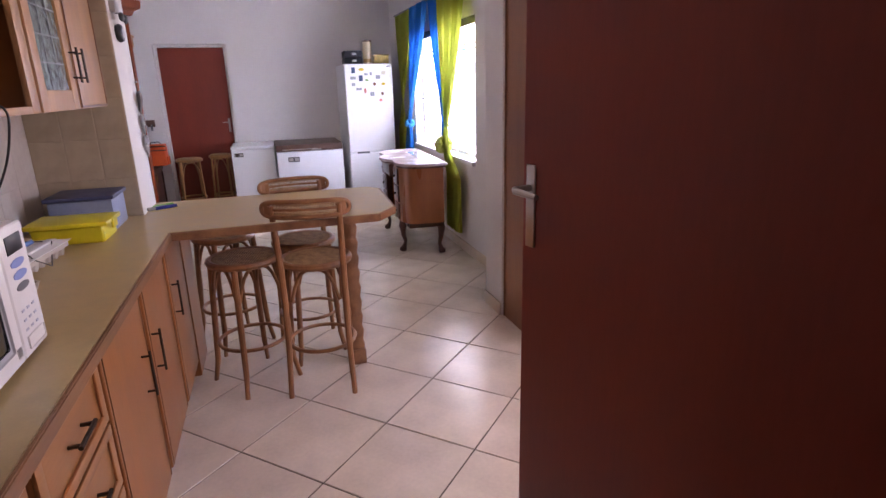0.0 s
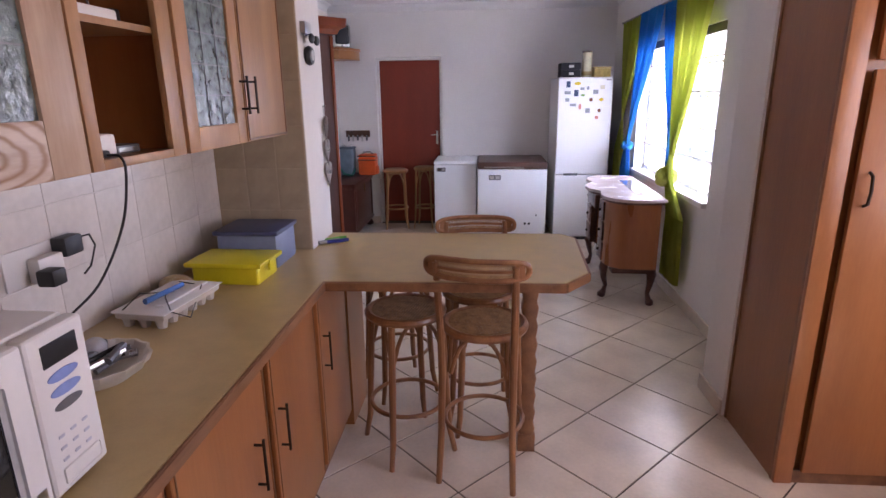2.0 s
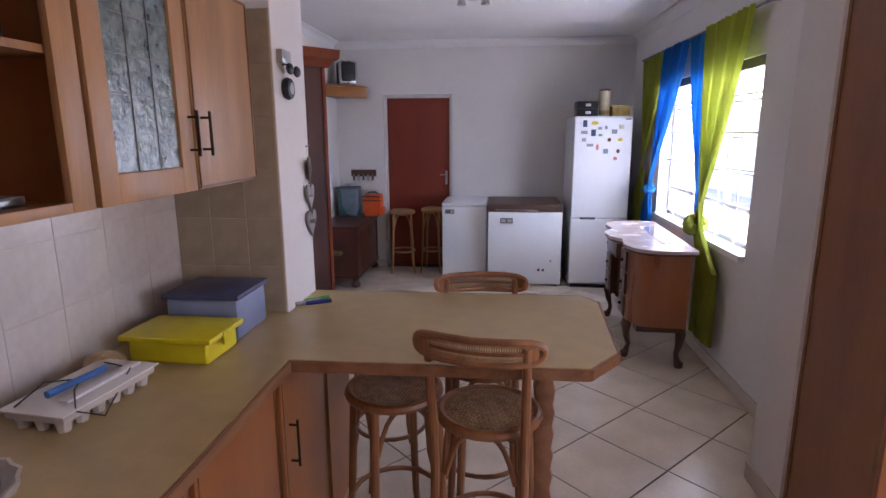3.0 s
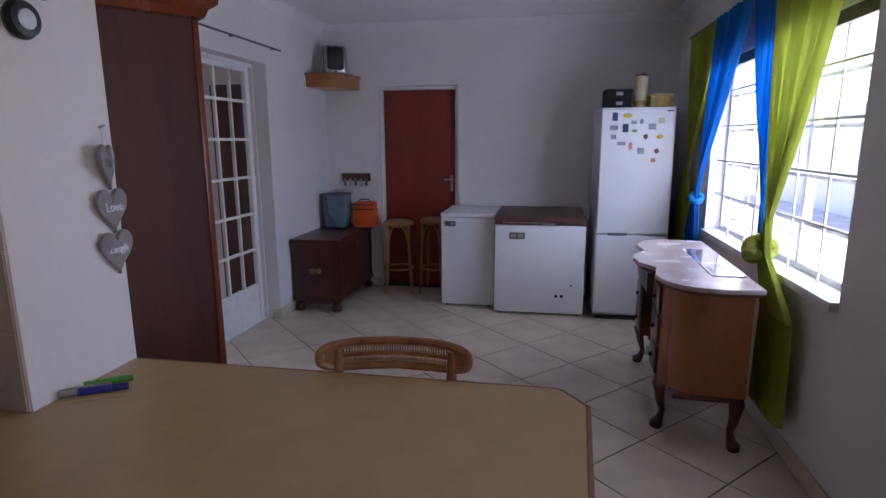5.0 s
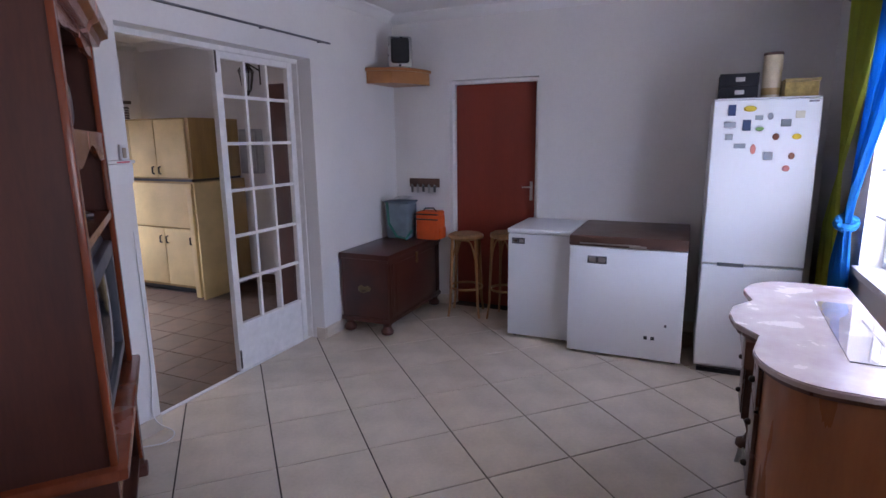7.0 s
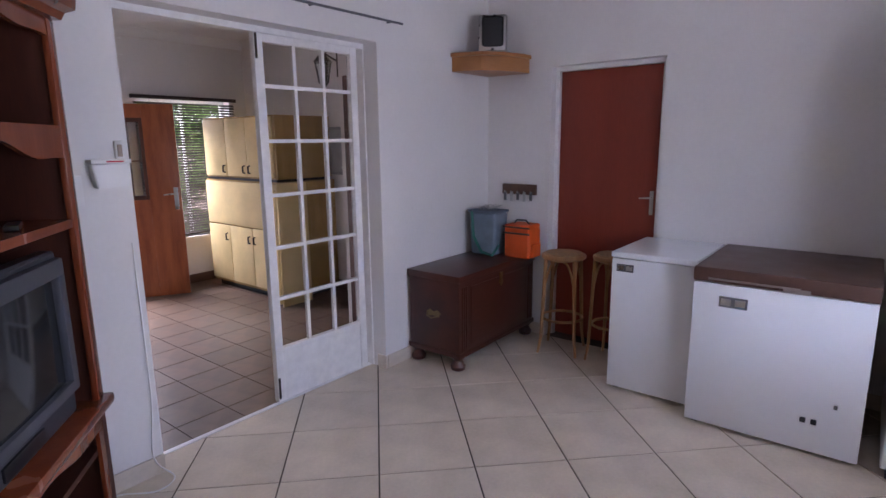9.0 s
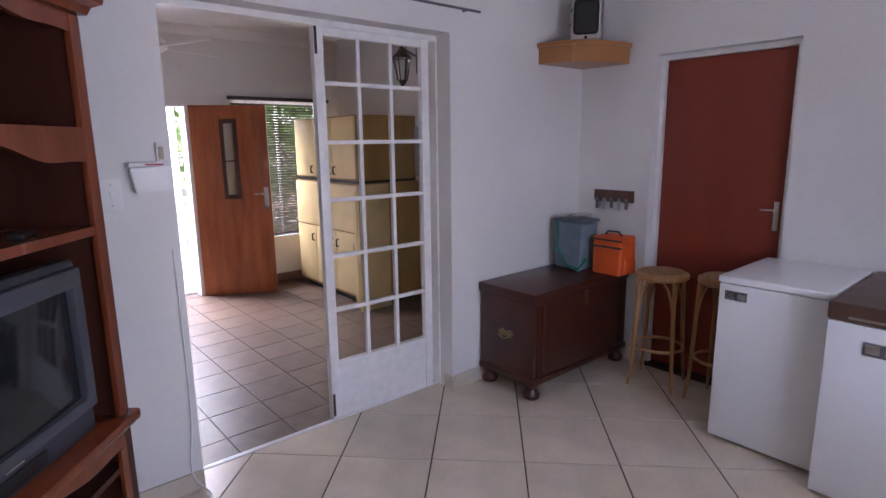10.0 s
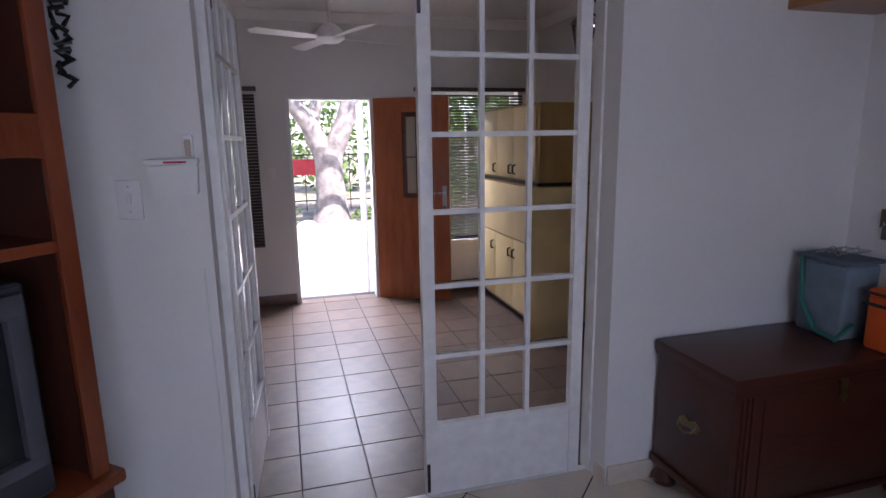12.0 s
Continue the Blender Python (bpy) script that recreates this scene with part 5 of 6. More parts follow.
part("body", box(0.10, 0.22, 2.60, 2.70, UZ0 + 0.019, UZ0 + 0.04, 0.003), M_GREY, a2)
part("stripe", box(0.22, 0.222, 2.61, 2.69, UZ0 + 0.024, UZ0 + 0.034), M_METAL, a2)

# microwave
mw = thing("microwave_oven", "white microwave oven with a dark window and keypad on the worktop", "microwave")
MY0, MY1, MX0, MX1, MZ0, MZ1 = 1.63, 2.155, 0.025, 0.41, CT + 0.012, 1.228
part("case", box(MX0, MX1 - 0.035, MY0, MY1, MZ0, MZ1, 0.010, 3), M_PLAST, mw)
part("door", box(MX1 - 0.034, MX1, MY0, MY1 - 0.135, MZ0 + 0.004, MZ1 - 0.003, 0.010, 3), M_PLAST, mw)
part("control_panel", box(MX1 - 0.034, MX1, MY1 - 0.132, MY1, MZ0 + 0.004, MZ1 - 0.003, 0.010, 3), M_PLAST, mw)
part("window", box(MX1 - 0.001, MX1 + 0.002, MY0 + 0.05, MY1 - 0.20, MZ0 + 0.06, MZ1 - 0.065, 0.004), M_SCREEN, mw, "dark door window")
part("window_groove", box(MX1 - 0.001, MX1 + 0.001, MY0 + 0.035, MY1 - 0.185, MZ0 + 0.045, MZ1 - 0.05, 0.006), mat("groove_grey", (0.45, 0.45, 0.45)), mw)
part("display", box(MX1 - 0.001, MX1 + 0.002, MY1 - 0.105, MY1 - 0.025, MZ1 - 0.065, MZ1 - 0.025, 0.002), M_BLACK, mw, "black display")
kb = mat("key_print_blue", (0.22, 0.30, 0.62), 0.5)
for k, (w, c) in enumerate(((0.07, kb), (0.07, kb), (0.065, M_GREY))):
    b = lathe([(w / 2, 0), (w / 2, 0.0015)], 20)
    b.transform(Matrix.Translation((MX1, MY1 - 0.068, MZ1 - 0.088 - 0.027 * k)) @ Matrix.Diagonal((1, 1, 0.28, 1)) @ pose(0, 0, 0, 0, 90))
    part("key_label", b, c, mw)
mat_key = mat("key_print_pale", (0.55, 0.58, 0.66), 0.5)
for j in range(4):
    for i in range(3):
        part("key", box(MX1, MX1 + 0.0015, MY1 - 0.105 + i * 0.028, MY1 - 0.092 + i * 0.028, MZ1 - 0.195 - j * 0.022, MZ1 - 0.19 - j * 0.022), mat_key, mw)
part("door_button", box(MX1, MX1 + 0.003, MY1 - 0.11, MY1 - 0.02, MZ0 + 0.02, MZ0 + 0.05, 0.004), M_PLAST, mw)
part("badge", box(MX1, MX1 + 0.0015, MY1 - 0.17, MY1 - 0.15, MZ0 + 0.025, MZ0 + 0.045), M_METAL, mw)
for y in (MY0 + 0.05, MY1 - 0.06):
    for x in (0.04, 0.32):
        part("foot", lathe([(0.014, CT), (0.012, MZ0 + 0.001)], 10, (x, y)), M_BLACK, mw)
sv = thing("small_jar", "small dark patterned jar on top of the microwave", "jar")
part("body", lathe([(0.02, MZ1), (0.035, MZ1 + 0.02), (0.04, MZ1 + 0.035), (0.036, MZ1 + 0.036)], 16, (0.10, 1.95)), mat("jar_dark", (0.12, 0.11, 0.12), 0.4), sv)
part("lid", lathe([(0.037, MZ1 + 0.036), (0.034, MZ1 + 0.045), (0.006, MZ1 + 0.05)], 16, (0.10, 1.95)), M_METAL, sv)

# sockets on the tiled wall
so = thing("wall_socket", "white double wall socket with black plugs in it above the worktop", "socket")
part("plate", box(XK + 0.006, XK + 0.014, 2.51, 2.68, 1.12, 1.22, 0.003), M_PLAST, so)
part("adapter_block", box(XK + 0.014, XK + 0.05, 2.58, 2.67, 1.12, 1.19, 0.008), M_PLAST, so)
part("plug", box(XK + 0.014, XK + 0.06, 2.67, 2.74, 1.17, 1.225, 0.008), M_BLACK, so)
part("plug", box(XK + 0.05, XK + 0.10, 2.56, 2.61, 1.12, 1.165, 0.008), M_BLACK, so)
part("cord", tube(bmesh.new(), [(XK + 0.04, 2.74, 1.21), (XK + 0.05, 2.78, 1.21), (XK + 0.04, 2.81, 1.17), (XK + 0.03, 2.79, 1.11), (XK + 0.02, 2.77, 1.09)], 0.003, 6), M_BLACK, so)

# small things on the worktop
tb1 = thing("storage_tub", "blue-grey plastic tub with a navy lid on the worktop", "box")
part("body", box(0.045, 0.295, 3.38, 3.61, CT, CT + 0.14, 0.015), M_BLUEBOX, tb1)
part("lid", box(0.035, 0.305, 3.37, 3.62, CT + 0.14, CT + 0.158, 0.006), M_BLUELID, tb1, "navy lid")
tb2 = thing("storage_tub", "bright yellow lidded plastic tub on the worktop beside the blue tub", "box", pose(0.17, 3.265, CT, 0, 0, -2))
yb = bmesh.new()
pr = [(-0.14, -0.075), (0.14, -0.075), (0.14, 0.085), (-0.14, 0.085)]
bm_box(yb, -0.13, 0.13, -0.09, 0.09, 0, 0.07, 0.014, 3)
part("body", yb, M_YELLOW, tb2)
part("lid", box(-0.15, 0.15, -0.105, 0.105, 0.07, 0.088, 0.006), M_YELLOW, tb2)
for x in (-0.152, 0.148):
    part("clip", box(x - 0.004, x + 0.006, -0.03, 0.03, 0.045, 0.085, 0.003), M_YELLOW, tb2)
gj = thing("food_bag", "clear bag of brown dried food beside the yellow tub", "food")
part("bag", ball(0.055, (0.02, 3.10, CT + 0.032), (1.1, 0.9, 0.58), 16), mat("dried_food", (0.33, 0.22, 0.09), 0.4, colour2=(0.5, 0.42, 0.28), scale=60), gj)

et = thing("egg_carton", "open grey pulp egg carton holding cables and a blue pen", "carton", pose(0.105, 2.915, CT, 0, 0, -6))
part("tray", box(-0.085, 0.085, -0.15, 0.15, 0.028, 0.05, 0.008), M_CARD, et)
eb = bmesh.new()
for i in range(3):
    for j in range(6):
        t = lathe([(0.014, 0.0), (0.02, 0.028)], 8, (-0.057 + i * 0.057, -0.125 + j * 0.05))
        me = bpy.data.meshes.new("t")
        t.to_mesh(me)
        eb.from_mesh(me)
        bpy.data.meshes.remove(me)
part("egg_cup_tray", eb, M_CARD, et)["kind"] = "stuff"
part("rim", box(-0.092, 0.092, -0.158, 0.158, 0.050, 0.0535, 0.0015), M_PLAST, et)
pc = solid("label_strip", box(0.02, 0.05, -0.12, 0.12, 0.0545, 0.062, 0.002), M_PLAST, "white printed strip on the egg carton", "strip")
pc.matrix_world = et.matrix_world @ pose(0, 0.02, 0)
pn = solid("pen", tube(bmesh.new(), [(-0.02, -0.09, 0.066), (0.0, 0.07, 0.07)], [0.010, 0.008], 10), mat("pen_blue", (0.05, 0.18, 0.5), 0.4), "fat blue pen lying on the egg carton", "pen")
pn.matrix_world = et.matrix_world
cc = solid("cable", tube(bmesh.new(), [(-0.06, -0.14, 0.056), (-0.07, -0.05, 0.075), (-0.03, 0.02, 0.058), (0.03, -0.06, 0.07), (0.09, -0.12, 0.05), (0.11, -0.06, 0.01), (0.05, 0.1, 0.06), (-0.05, 0.12, 0.06)], 0.0022, 6), M_BLACK, "thin dark cable tangled on the egg carton", "cable")
cc.matrix_world = et.matrix_world

bw = thing("bowl", "shallow pale scalloped bowl filled with batteries and pens", "bowl", pose(0.165, 2.47, CT))
bb = lathe([(0.075, 0.0), (0.115, 0.03), (0.125, 0.052), (0.118, 0.052), (0.105, 0.03), (0.07, 0.008)], 28)
for v in bb.verts:
    if v.co.z > 0.02:
        a = math.atan2(v.co.y, v.co.x)
        k = 1 + 0.03 * math.cos(a * 14)
        v.co.x *= k
        v.co.y *= k
part("dish", bb, mat("bowl_cream", (0.6, 0.55, 0.48), 0.35), bw)
random.seed(12)
for k in range(11):
    a, r_ = random.uniform(0, math.tau), random.uniform(0, 0.05)
    d = random.uniform(0, math.pi)
    l_ = random.uniform(0.03, 0.075)
    z = 0.035 + 0.02 * random.random()
    x, y = r_ * math.cos(a), r_ * math.sin(a)
    b = tube(bmesh.new(), [(x - l_ * math.cos(d), y - l_ * math.sin(d), z), (x + l_ * math.cos(d), y + l_ * math.sin(d), z + 0.012)], random.uniform(0.004, 0.012), 8)
    it = solid("pen" if k % 2 else "battery", b, (M_BLACK, M_GREY, M_METAL)[k % 3], "small dark %s lying in the pale bowl" % ("pen" if k % 2 else "battery"), "pen" if k % 2 else "battery")
    it.matrix_world = bw.matrix_world
bl = solid("bulb", ball(0.028, (-0.02, 0.03, 0.07), (1, 1, 0.9), 16), mat("bulb_grey", (0.4, 0.4, 0.42), 0.3), "round grey bulb lying in the pale bowl", "bulb")
bl.matrix_world = bw.matrix_world

# markers and paper at the wall end
pp = solid("note", box(-0.07, 0.07, -0.045, 0.045, 0.0005, 0.0015), mat("note_yellow", (0.6, 0.5, 0.25), 0.8), "small yellowish note under the markers", "paper")
pp.matrix_world = pose(0.415, 3.81, CT, 0, 0, 30)
for k, (c, nm, x, y, a) in enumerate((((0.10, 0.42, 0.05), "green", 0.41, 3.84, 38), ((0.02, 0.03, 0.25), "blue", 0.43, 3.80, 30), ((0.35, 0.35, 0.35), "grey", 0.39, 3.79, 40))):
    mk = thing("marker", "%s marker pen lying by the wall end" % nm, "pen", pose(x, y, CT + 0.0105 + 0.0005 * k, 0, 0, a))
    part("barrel", tube(bmesh.new(), [(-0.05, 0, 0), (0.02, 0, 0)], 0.009, 12), mat("marker_" + nm, c, 0.4), mk)
    part("cap", tube(bmesh.new(), [(0.021, 0, 0), (0.055, 0, 0)], [0.0095, 0.008], 12), mat("marker_cap_" + nm, tuple(q * 0.8 for q in c), 0.4), mk)

# wall end: hearts and small things
hg = thing("heart_garland", "three grey wooden hearts with Live, Love and Laugh on a string", "wall decoration")
M_HEART = mat("heart_grey", (0.28, 0.25, 0.25), 0.7, var=0.12, scale=20)


def heart(s_):
    pts = []
    for i in range(40):
        t = i * math.tau / 40
        x = 16 * math.sin(t) ** 3
        y = 13 * math.cos(t) - 5 * math.cos(2 * t) - 2 * math.cos(3 * t) - math.cos(4 * t)
        pts.append((x * s_ / 16, y * s_ / 16))
    return pts


for z, w, rot in ((1.455, "Live", 25), (1.342, "Love", 4), (1.232, "Laugh", 0)):
    m4 = pose(0.357, 3.982, z, 0, 0, 90 + rot)
    b = prism(heart(0.056), -0.005, 0.005, 0.002, "y")
    b.transform(Matrix.Diagonal((1, 1, 1.15, 1)))
    b.transform(m4 @ pose(0, 0, 0))
    h = part("heart", b, M_HEART, hg)
    t = text_mesh(w, 0.034 if w != "Laugh" else 0.028, 0.0015)
    t.transform(m4 @ pose(0, -0.0065, 0.0, 90))
    part("lettering", t, M_METAL, h, "silvery lettering")
for z in (1.40, 1.287, 1.177):
    part("bead", ball(0.006, (0.355, 3.982, z)), M_PLAST, hg)
part("string", tube(bmesh.new(), [(0.352, 3.982, 1.54), (0.354, 3.982, 1.49)], 0.0015, 5), M_PLAST, hg)
part("nail", tube(bmesh.new(), [(0.348, 3.982, 1.545), (0.363, 3.982, 1.55)], 0.004, 6), M_METAL, hg)
dk = thing("wall_clock", "small round black dial fixed to the white wall end", "dial")
b = lathe([(0.036, 0), (0.042, 0.012), (0.036, 0.026), (0.03, 0.028)], 24)
b.transform(pose(0.348, 3.79, 1.765, 0, 90))
part("case", b, M_BLACK, dk)
b = lathe([(0.022, 0.0281), (0.02, 0.030)], 20)
b.transform(pose(0.348, 3.79, 1.765, 0, 90))
part("face", b, M_METAL, dk, "shiny face")
hk = thing("sunglasses_hook", "dark sunglasses and a clear holder fixed to the white wall end", "hook")
part("holder", box(0.348, 0.373, 3.72, 3.81, 1.85, 1.90, 0.006), M_METAL, hk)
part("lens", ball(0.028, (0.388, 3.75, 1.832), (0.4, 1, 0.75), 14), M_BLACK, hk)
part("lens", ball(0.028, (0.39, 3.815, 1.828), (0.4, 1, 0.75), 14), M_BLACK, hk)
part("temple", tube(bmesh.new(), [(0.388, 3.725, 1.845), (0.378, 3.70, 1.84)], 0.003, 6), M_BLACK, hk)

# built-in cupboard opposite the worktop
cp = thing("built_in_cupboard", "tall varnished wooden built-in cupboard with brown side panel", "cupboard")
part("side_panel", box(2.36, 2.375, 3.385, 3.868, 0.0, 2.58), M_SIDE, cp, "plain brown side panel")
part("edge_strip", box(2.354, 2.3595, 3.385, 3.40, 0.0, 2.58), M_EDGE, cp)
part("edge_strip", box(2.354, 2.3595, 3.853, 3.868, 0.0, 2.58), M_EDGE, cp)
part("carcass", box(2.3755, 3.38, 3.40, 3.868, 0.0, 2.58), M_PINE, cp)
part("face_frame", box(2.354, 2.425, 3.362, 3.3845, 0.0, 2.58, 0.003), M_PINE, cp)
part("face_frame", box(2.4255, 3.38, 3.37, 3.3845, 0.0, 0.06), M_EDGE, cp)
part("door", box(2.45, 2.90, 3.345, 3.367, 0.065, 1.66, 0.005), M_PINE, cp)
part("door", box(2.91, 3.36, 3.345, 3.367, 0.065, 1.66, 0.005), M_PINE, cp)
part("door", box(2.45, 2.90, 3.345, 3.367, 1.69, 2.54, 0.005), M_PINE, cp)
part("door", box(2.91, 3.36, 3.345, 3.367, 1.69, 2.54, 0.005), M_PINE, cp)
part("handle", tube(bmesh.new(), [(2.49, 3.345, 1.19), (2.485, 3.318, 1.20), (2.485, 3.312, 1.25), (2.485, 3.318, 1.30), (2.49, 3.345, 1.31)], 0.006, 8), M_BRONZE, cp, "dark curved handle")

# ceiling light in the dining space
lt = thing("ceiling_light", "small chrome ceiling light with glass shades in the dining space", "light")
part("base", lathe([(0.06, CEIL - 0.03), (0.07, CEIL - 0.001)], 20, (0.95, 6.0)), M_METAL, lt)
for a in (0.5, 2.6, 4.7):
    x, y = 0.95 + 0.10 * math.cos(a), 6.0 + 0.10 * math.sin(a)
    part("arm", tube(bmesh.new(), [(0.95, 6.0, CEIL - 0.025), (x, y, CEIL - 0.05)], 0.006, 8), M_METAL, lt)
    part("shade", lathe([(0.012, CEIL - 0.045), (0.03, CEIL - 0.075), (0.035, CEIL - 0.10), (0.028, CEIL - 0.10)], 16, (x, y)), M_METAL, lt)

# ---- entry ----
fd = new("door_5")
fd.matrix_world = pose(-4.075, 6.575, 0, 0, 0, 61)
tagged(fd, "open orange-brown wooden front door with a narrow glass slit", kind="structure")
for a in ((0.0, 0.27, 0.005, 1.89), (0.43, 0.71, 0.005, 1.89)):
    part("door_board", box(a[0], a[1], -0.02, 0.02, a[2], a[3], 0.002), M_FDOOR, fd)
part("door_board", box(0.27, 0.43, -0.0195, 0.0195, 0.005, 0.98), M_FDOOR, fd)
part("door_board", box(0.27, 0.43, -0.0195, 0.0195, 1.76, 1.89), M_FDOOR, fd)
part("slit_glass", box(0.30, 0.40, -0.004, 0.004, 1.02, 1.72), glass("slit_glass", (0.9, 0.95, 0.95), 0.25), fd)
sl = bmesh.new()
for q in ((0.27, 0.30, 0.98, 1.76), (0.40, 0.43, 0.98, 1.76), (0.30, 0.40, 0.98, 1.02), (0.30, 0.40, 1.72, 1.76), (0.30, 0.40, 1.35, 1.36)):
    bm_box(sl, q[0], q[1], -0.028, 0.028, q[2], q[3], 0.003)
part("slit_frame", sl, M_TVC, fd)
lever_handle(fd, pose(0.665, -0.02, 0.98, 0, 0, 180) , 1)
dfr = bmesh.new()
bm_box(dfr, EX - 0.12, EX + 0.01, 5.79, 5.82, 0, 1.905)
bm_box(dfr, EX - 0.12, EX + 0.01, 6.54, 6.57, 0, 1.905)
bm_box(dfr, EX - 0.12, EX + 0.01, 5.82, 6.54, 1.88, 1.905)
structure("door_frame", dfr, M_WPAINT, "white front door frame")


def venetian(name, y0, y1, z0, z1, label):
    s = new(name)
    tagged(s, label, kind="structure")
    part("head_rail", box(EX + 0.005, EX + 0.05, y0 - 0.02, y1 + 0.02, z1, z1 + 0.035), M_BLINDS, s)
    n = int((z1 - z0) / 0.028)
    for k in range(n):
        z = z0 + 0.028 * (k + 0.5)
        b = box(-0.0145, 0.0145, y0, y1, -0.0008, 0.0008)
        b.transform(pose(EX + 0.025, 0, z, 0, 48))
        part("slat", b, M_BLINDS, s)
    part("bottom_rail", box(EX + 0.013, EX + 0.037, y0, y1, z0 - 0.012, z0), M_BLINDS, s)
    part("cord", tube(bmesh.new(), [(EX + 0.04, y0 + 0.15, z0), (EX + 0.04, y0 + 0.15, z1)], 0.0015, 5), M_BLINDS, s)
    return s


venetian("window_2", 6.98, 8.06, 0.56, 1.96, "entry window behind a dark venetian blind")
venetian("window_3", 4.78, 5.53, 0.58, 1.95, "entry window with a wide dark venetian blind")
for y0, y1, z0, z1 in ((7.02, 8.02, 0.52, 1.97), (4.80, 5.38, 0.60, 1.95)):
    f = bmesh.new()
    xx = EX - 0.12
    for q in ((y0, y0 + 0.03, z0, z1), (y1 - 0.03, y1, z0, z1), (y0 + 0.03, y1 - 0.03, z0, z0 + 0.03), (y0 + 0.03, y1 - 0.03, z1 - 0.03, z1), ((y0 + y1) / 2 - 0.012, (y0 + y1) / 2 + 0.012, z0 + 0.03, z1 - 0.03)):
        bm_box(f, xx - 0.015, xx + 0.015, *q)
    structure("window_frame", f, M_WPAINT, "white steel window frame")
    structure("window_sill", box(EX - 0.10, EX + 0.02, y0 - 0.02, y1 + 0.02, z0 - 0.03, z0 + 0.0), M_WPAINT, "white window sill")
es = thing("light_switch", "small white switch on the cream entry wall", "switch")
part("plate", box(EX, EX + 0.008, 5.60, 5.67, 1.17, 1.28, 0.002), M_PLAST, es)
part("rocker", box(EX + 0.008, EX + 0.012, 5.625, 5.645, 1.20, 1.25, 0.002), M_PLAST, es)

structure("wall_entry_pier", box(-1.58, XW - 0.2, 7.42, YB, 0, EC), M_WALL, "white wall return beside the glazed doors")
dd = structure("door_6", box(-1.50, -1.02, 7.385, 7.415, 0.01, 2.0, 0.002), M_TVC, "very dark brown door in the entry's wall return")

yc = thing("kitchen_dresser", "old cream and ochre kitchen dresser with small handles in the entry", "cabinet")
Y0 = 7.55
part("upper_body", box(-3.86, -2.64, Y0 + 0.02, YB - 0.02, 1.175, 1.765), M_OLIVE, yc)
for x0, x1 in ((-3.85, -3.46), (-3.45, -3.10), (-3.09, -2.68)):
    part("upper_door", box(x0, x1, Y0, Y0 + 0.019, 1.19, 1.75, 0.004), M_CREAMC, yc, "cream door")
# Solid black strip drawn for the shade between upper and lower body
part("gap_shade", box(-3.86, -2.65, Y0 + 0.012, YB - 0.02, 1.15, 1.1745), M_BLACK, yc)
part("lower_body", box(-3.90, -2.60, Y0 + 0.02, YB - 0.02, 0.06, 1.1495), M_OLIVE, yc)
part("middle_panel", box(-3.89, -2.66, Y0 + 0.001, Y0 + 0.019, 0.69, 1.13, 0.003), M_CREAMC, yc, "cream flap")
for x0, x1 in ((-3.89, -3.50), (-3.49, -3.10), (-3.09, -2.68)):
    part("lower_door", box(x0, x1, Y0, Y0 + 0.019, 0.09, 0.675, 0.004), M_CREAMC, yc, "cream door")
for x, z in ((-3.14, 1.26), (-3.05, 1.26), (-3.49, 1.26), (-3.14, 0.56), (-3.05, 0.56), (-2.72, 0.56), (-3.54, 0.56)):
    part("handle", tube(bmesh.new(), [(x, Y0, z - 0.035), (x, Y0 - 0.022, z - 0.03), (x, Y0 - 0.022, z + 0.03), (x, Y0, z + 0.035)], 0.008, 8), M_BRONZE, yc)
part("plinth", box(-3.85, -2.65, Y0 + 0.06, YB - 0.05, 0.0, 0.0595), M_BLACK, yc)
ps = solid("loose_post", box(-2.66, -2.60, 7.49, 7.535, 0.0, 1.08, 0.004), M_CREAMC, "pale square post leaning on the dresser", "post")
pl = solid("loose_board", box(-2.52, -2.50, 7.45, 7.78, 0.0, 1.15, 0.003), M_CREAMC, "pale loose board standing beside the dresser", "board")
pl.matrix_world = pose(0.0, 0, 0)
eb_ = thing("meter_box", "grey plastic meter box on the entry's wall", "meter box")
part("case", box(-2.56, -2.32, YB - 0.10, YB, 1.20, 1.66, 0.012), mat("meter_grey", (0.35, 0.36, 0.38), 0.5), eb_)
part("cover", box(-2.54, -2.34, YB - 0.112, YB - 0.1005, 1.23, 1.63, 0.006), mat("meter_grey_light", (0.42, 0.43, 0.45), 0.45), eb_)
part("knob", ball(0.008, (-2.37, YB - 0.115, 1.27)), M_PLAST, eb_)

ln = thing("wall_lantern", "dark iron wall lantern with glass panes on a scrolled bracket", "wall lamp")
lx, ly, lz = -1.68, 7.36, 2.05
part("bracket", tube(bmesh.new(), [(-1.585, 7.44, 2.16), (-1.64, 7.40, 2.24), (-1.70, 7.32, 2.26), (lx, ly, 2.20)], 0.009, 8), M_BRONZE, ln)
part("scroll", tube(bmesh.new(), [(-1.60, 7.43, 2.12), (-1.66, 7.37, 2.17), (-1.63, 7.39, 2.22), (-1.60, 7.42, 2.18)], 0.007, 8), M_BRONZE, ln)
part("wall_plate", box(-1.60, -1.582, 7.42, 7.50, 2.0, 2.24, 0.008), M_BRONZE, ln)
part("roof", lathe([(0.075, lz + 0.06), (0.05, lz + 0.09), (0.02, lz + 0.125), (0.008, lz + 0.15), (0.012, lz + 0.16)], 6, (lx, ly)), M_BRONZE, ln)
part("glass_body", lathe([(0.035, lz - 0.09), (0.06, lz + 0.058)], 6, (lx, ly)), glass("lantern_glass", (0.8, 0.85, 0.85), 0.1), ln)
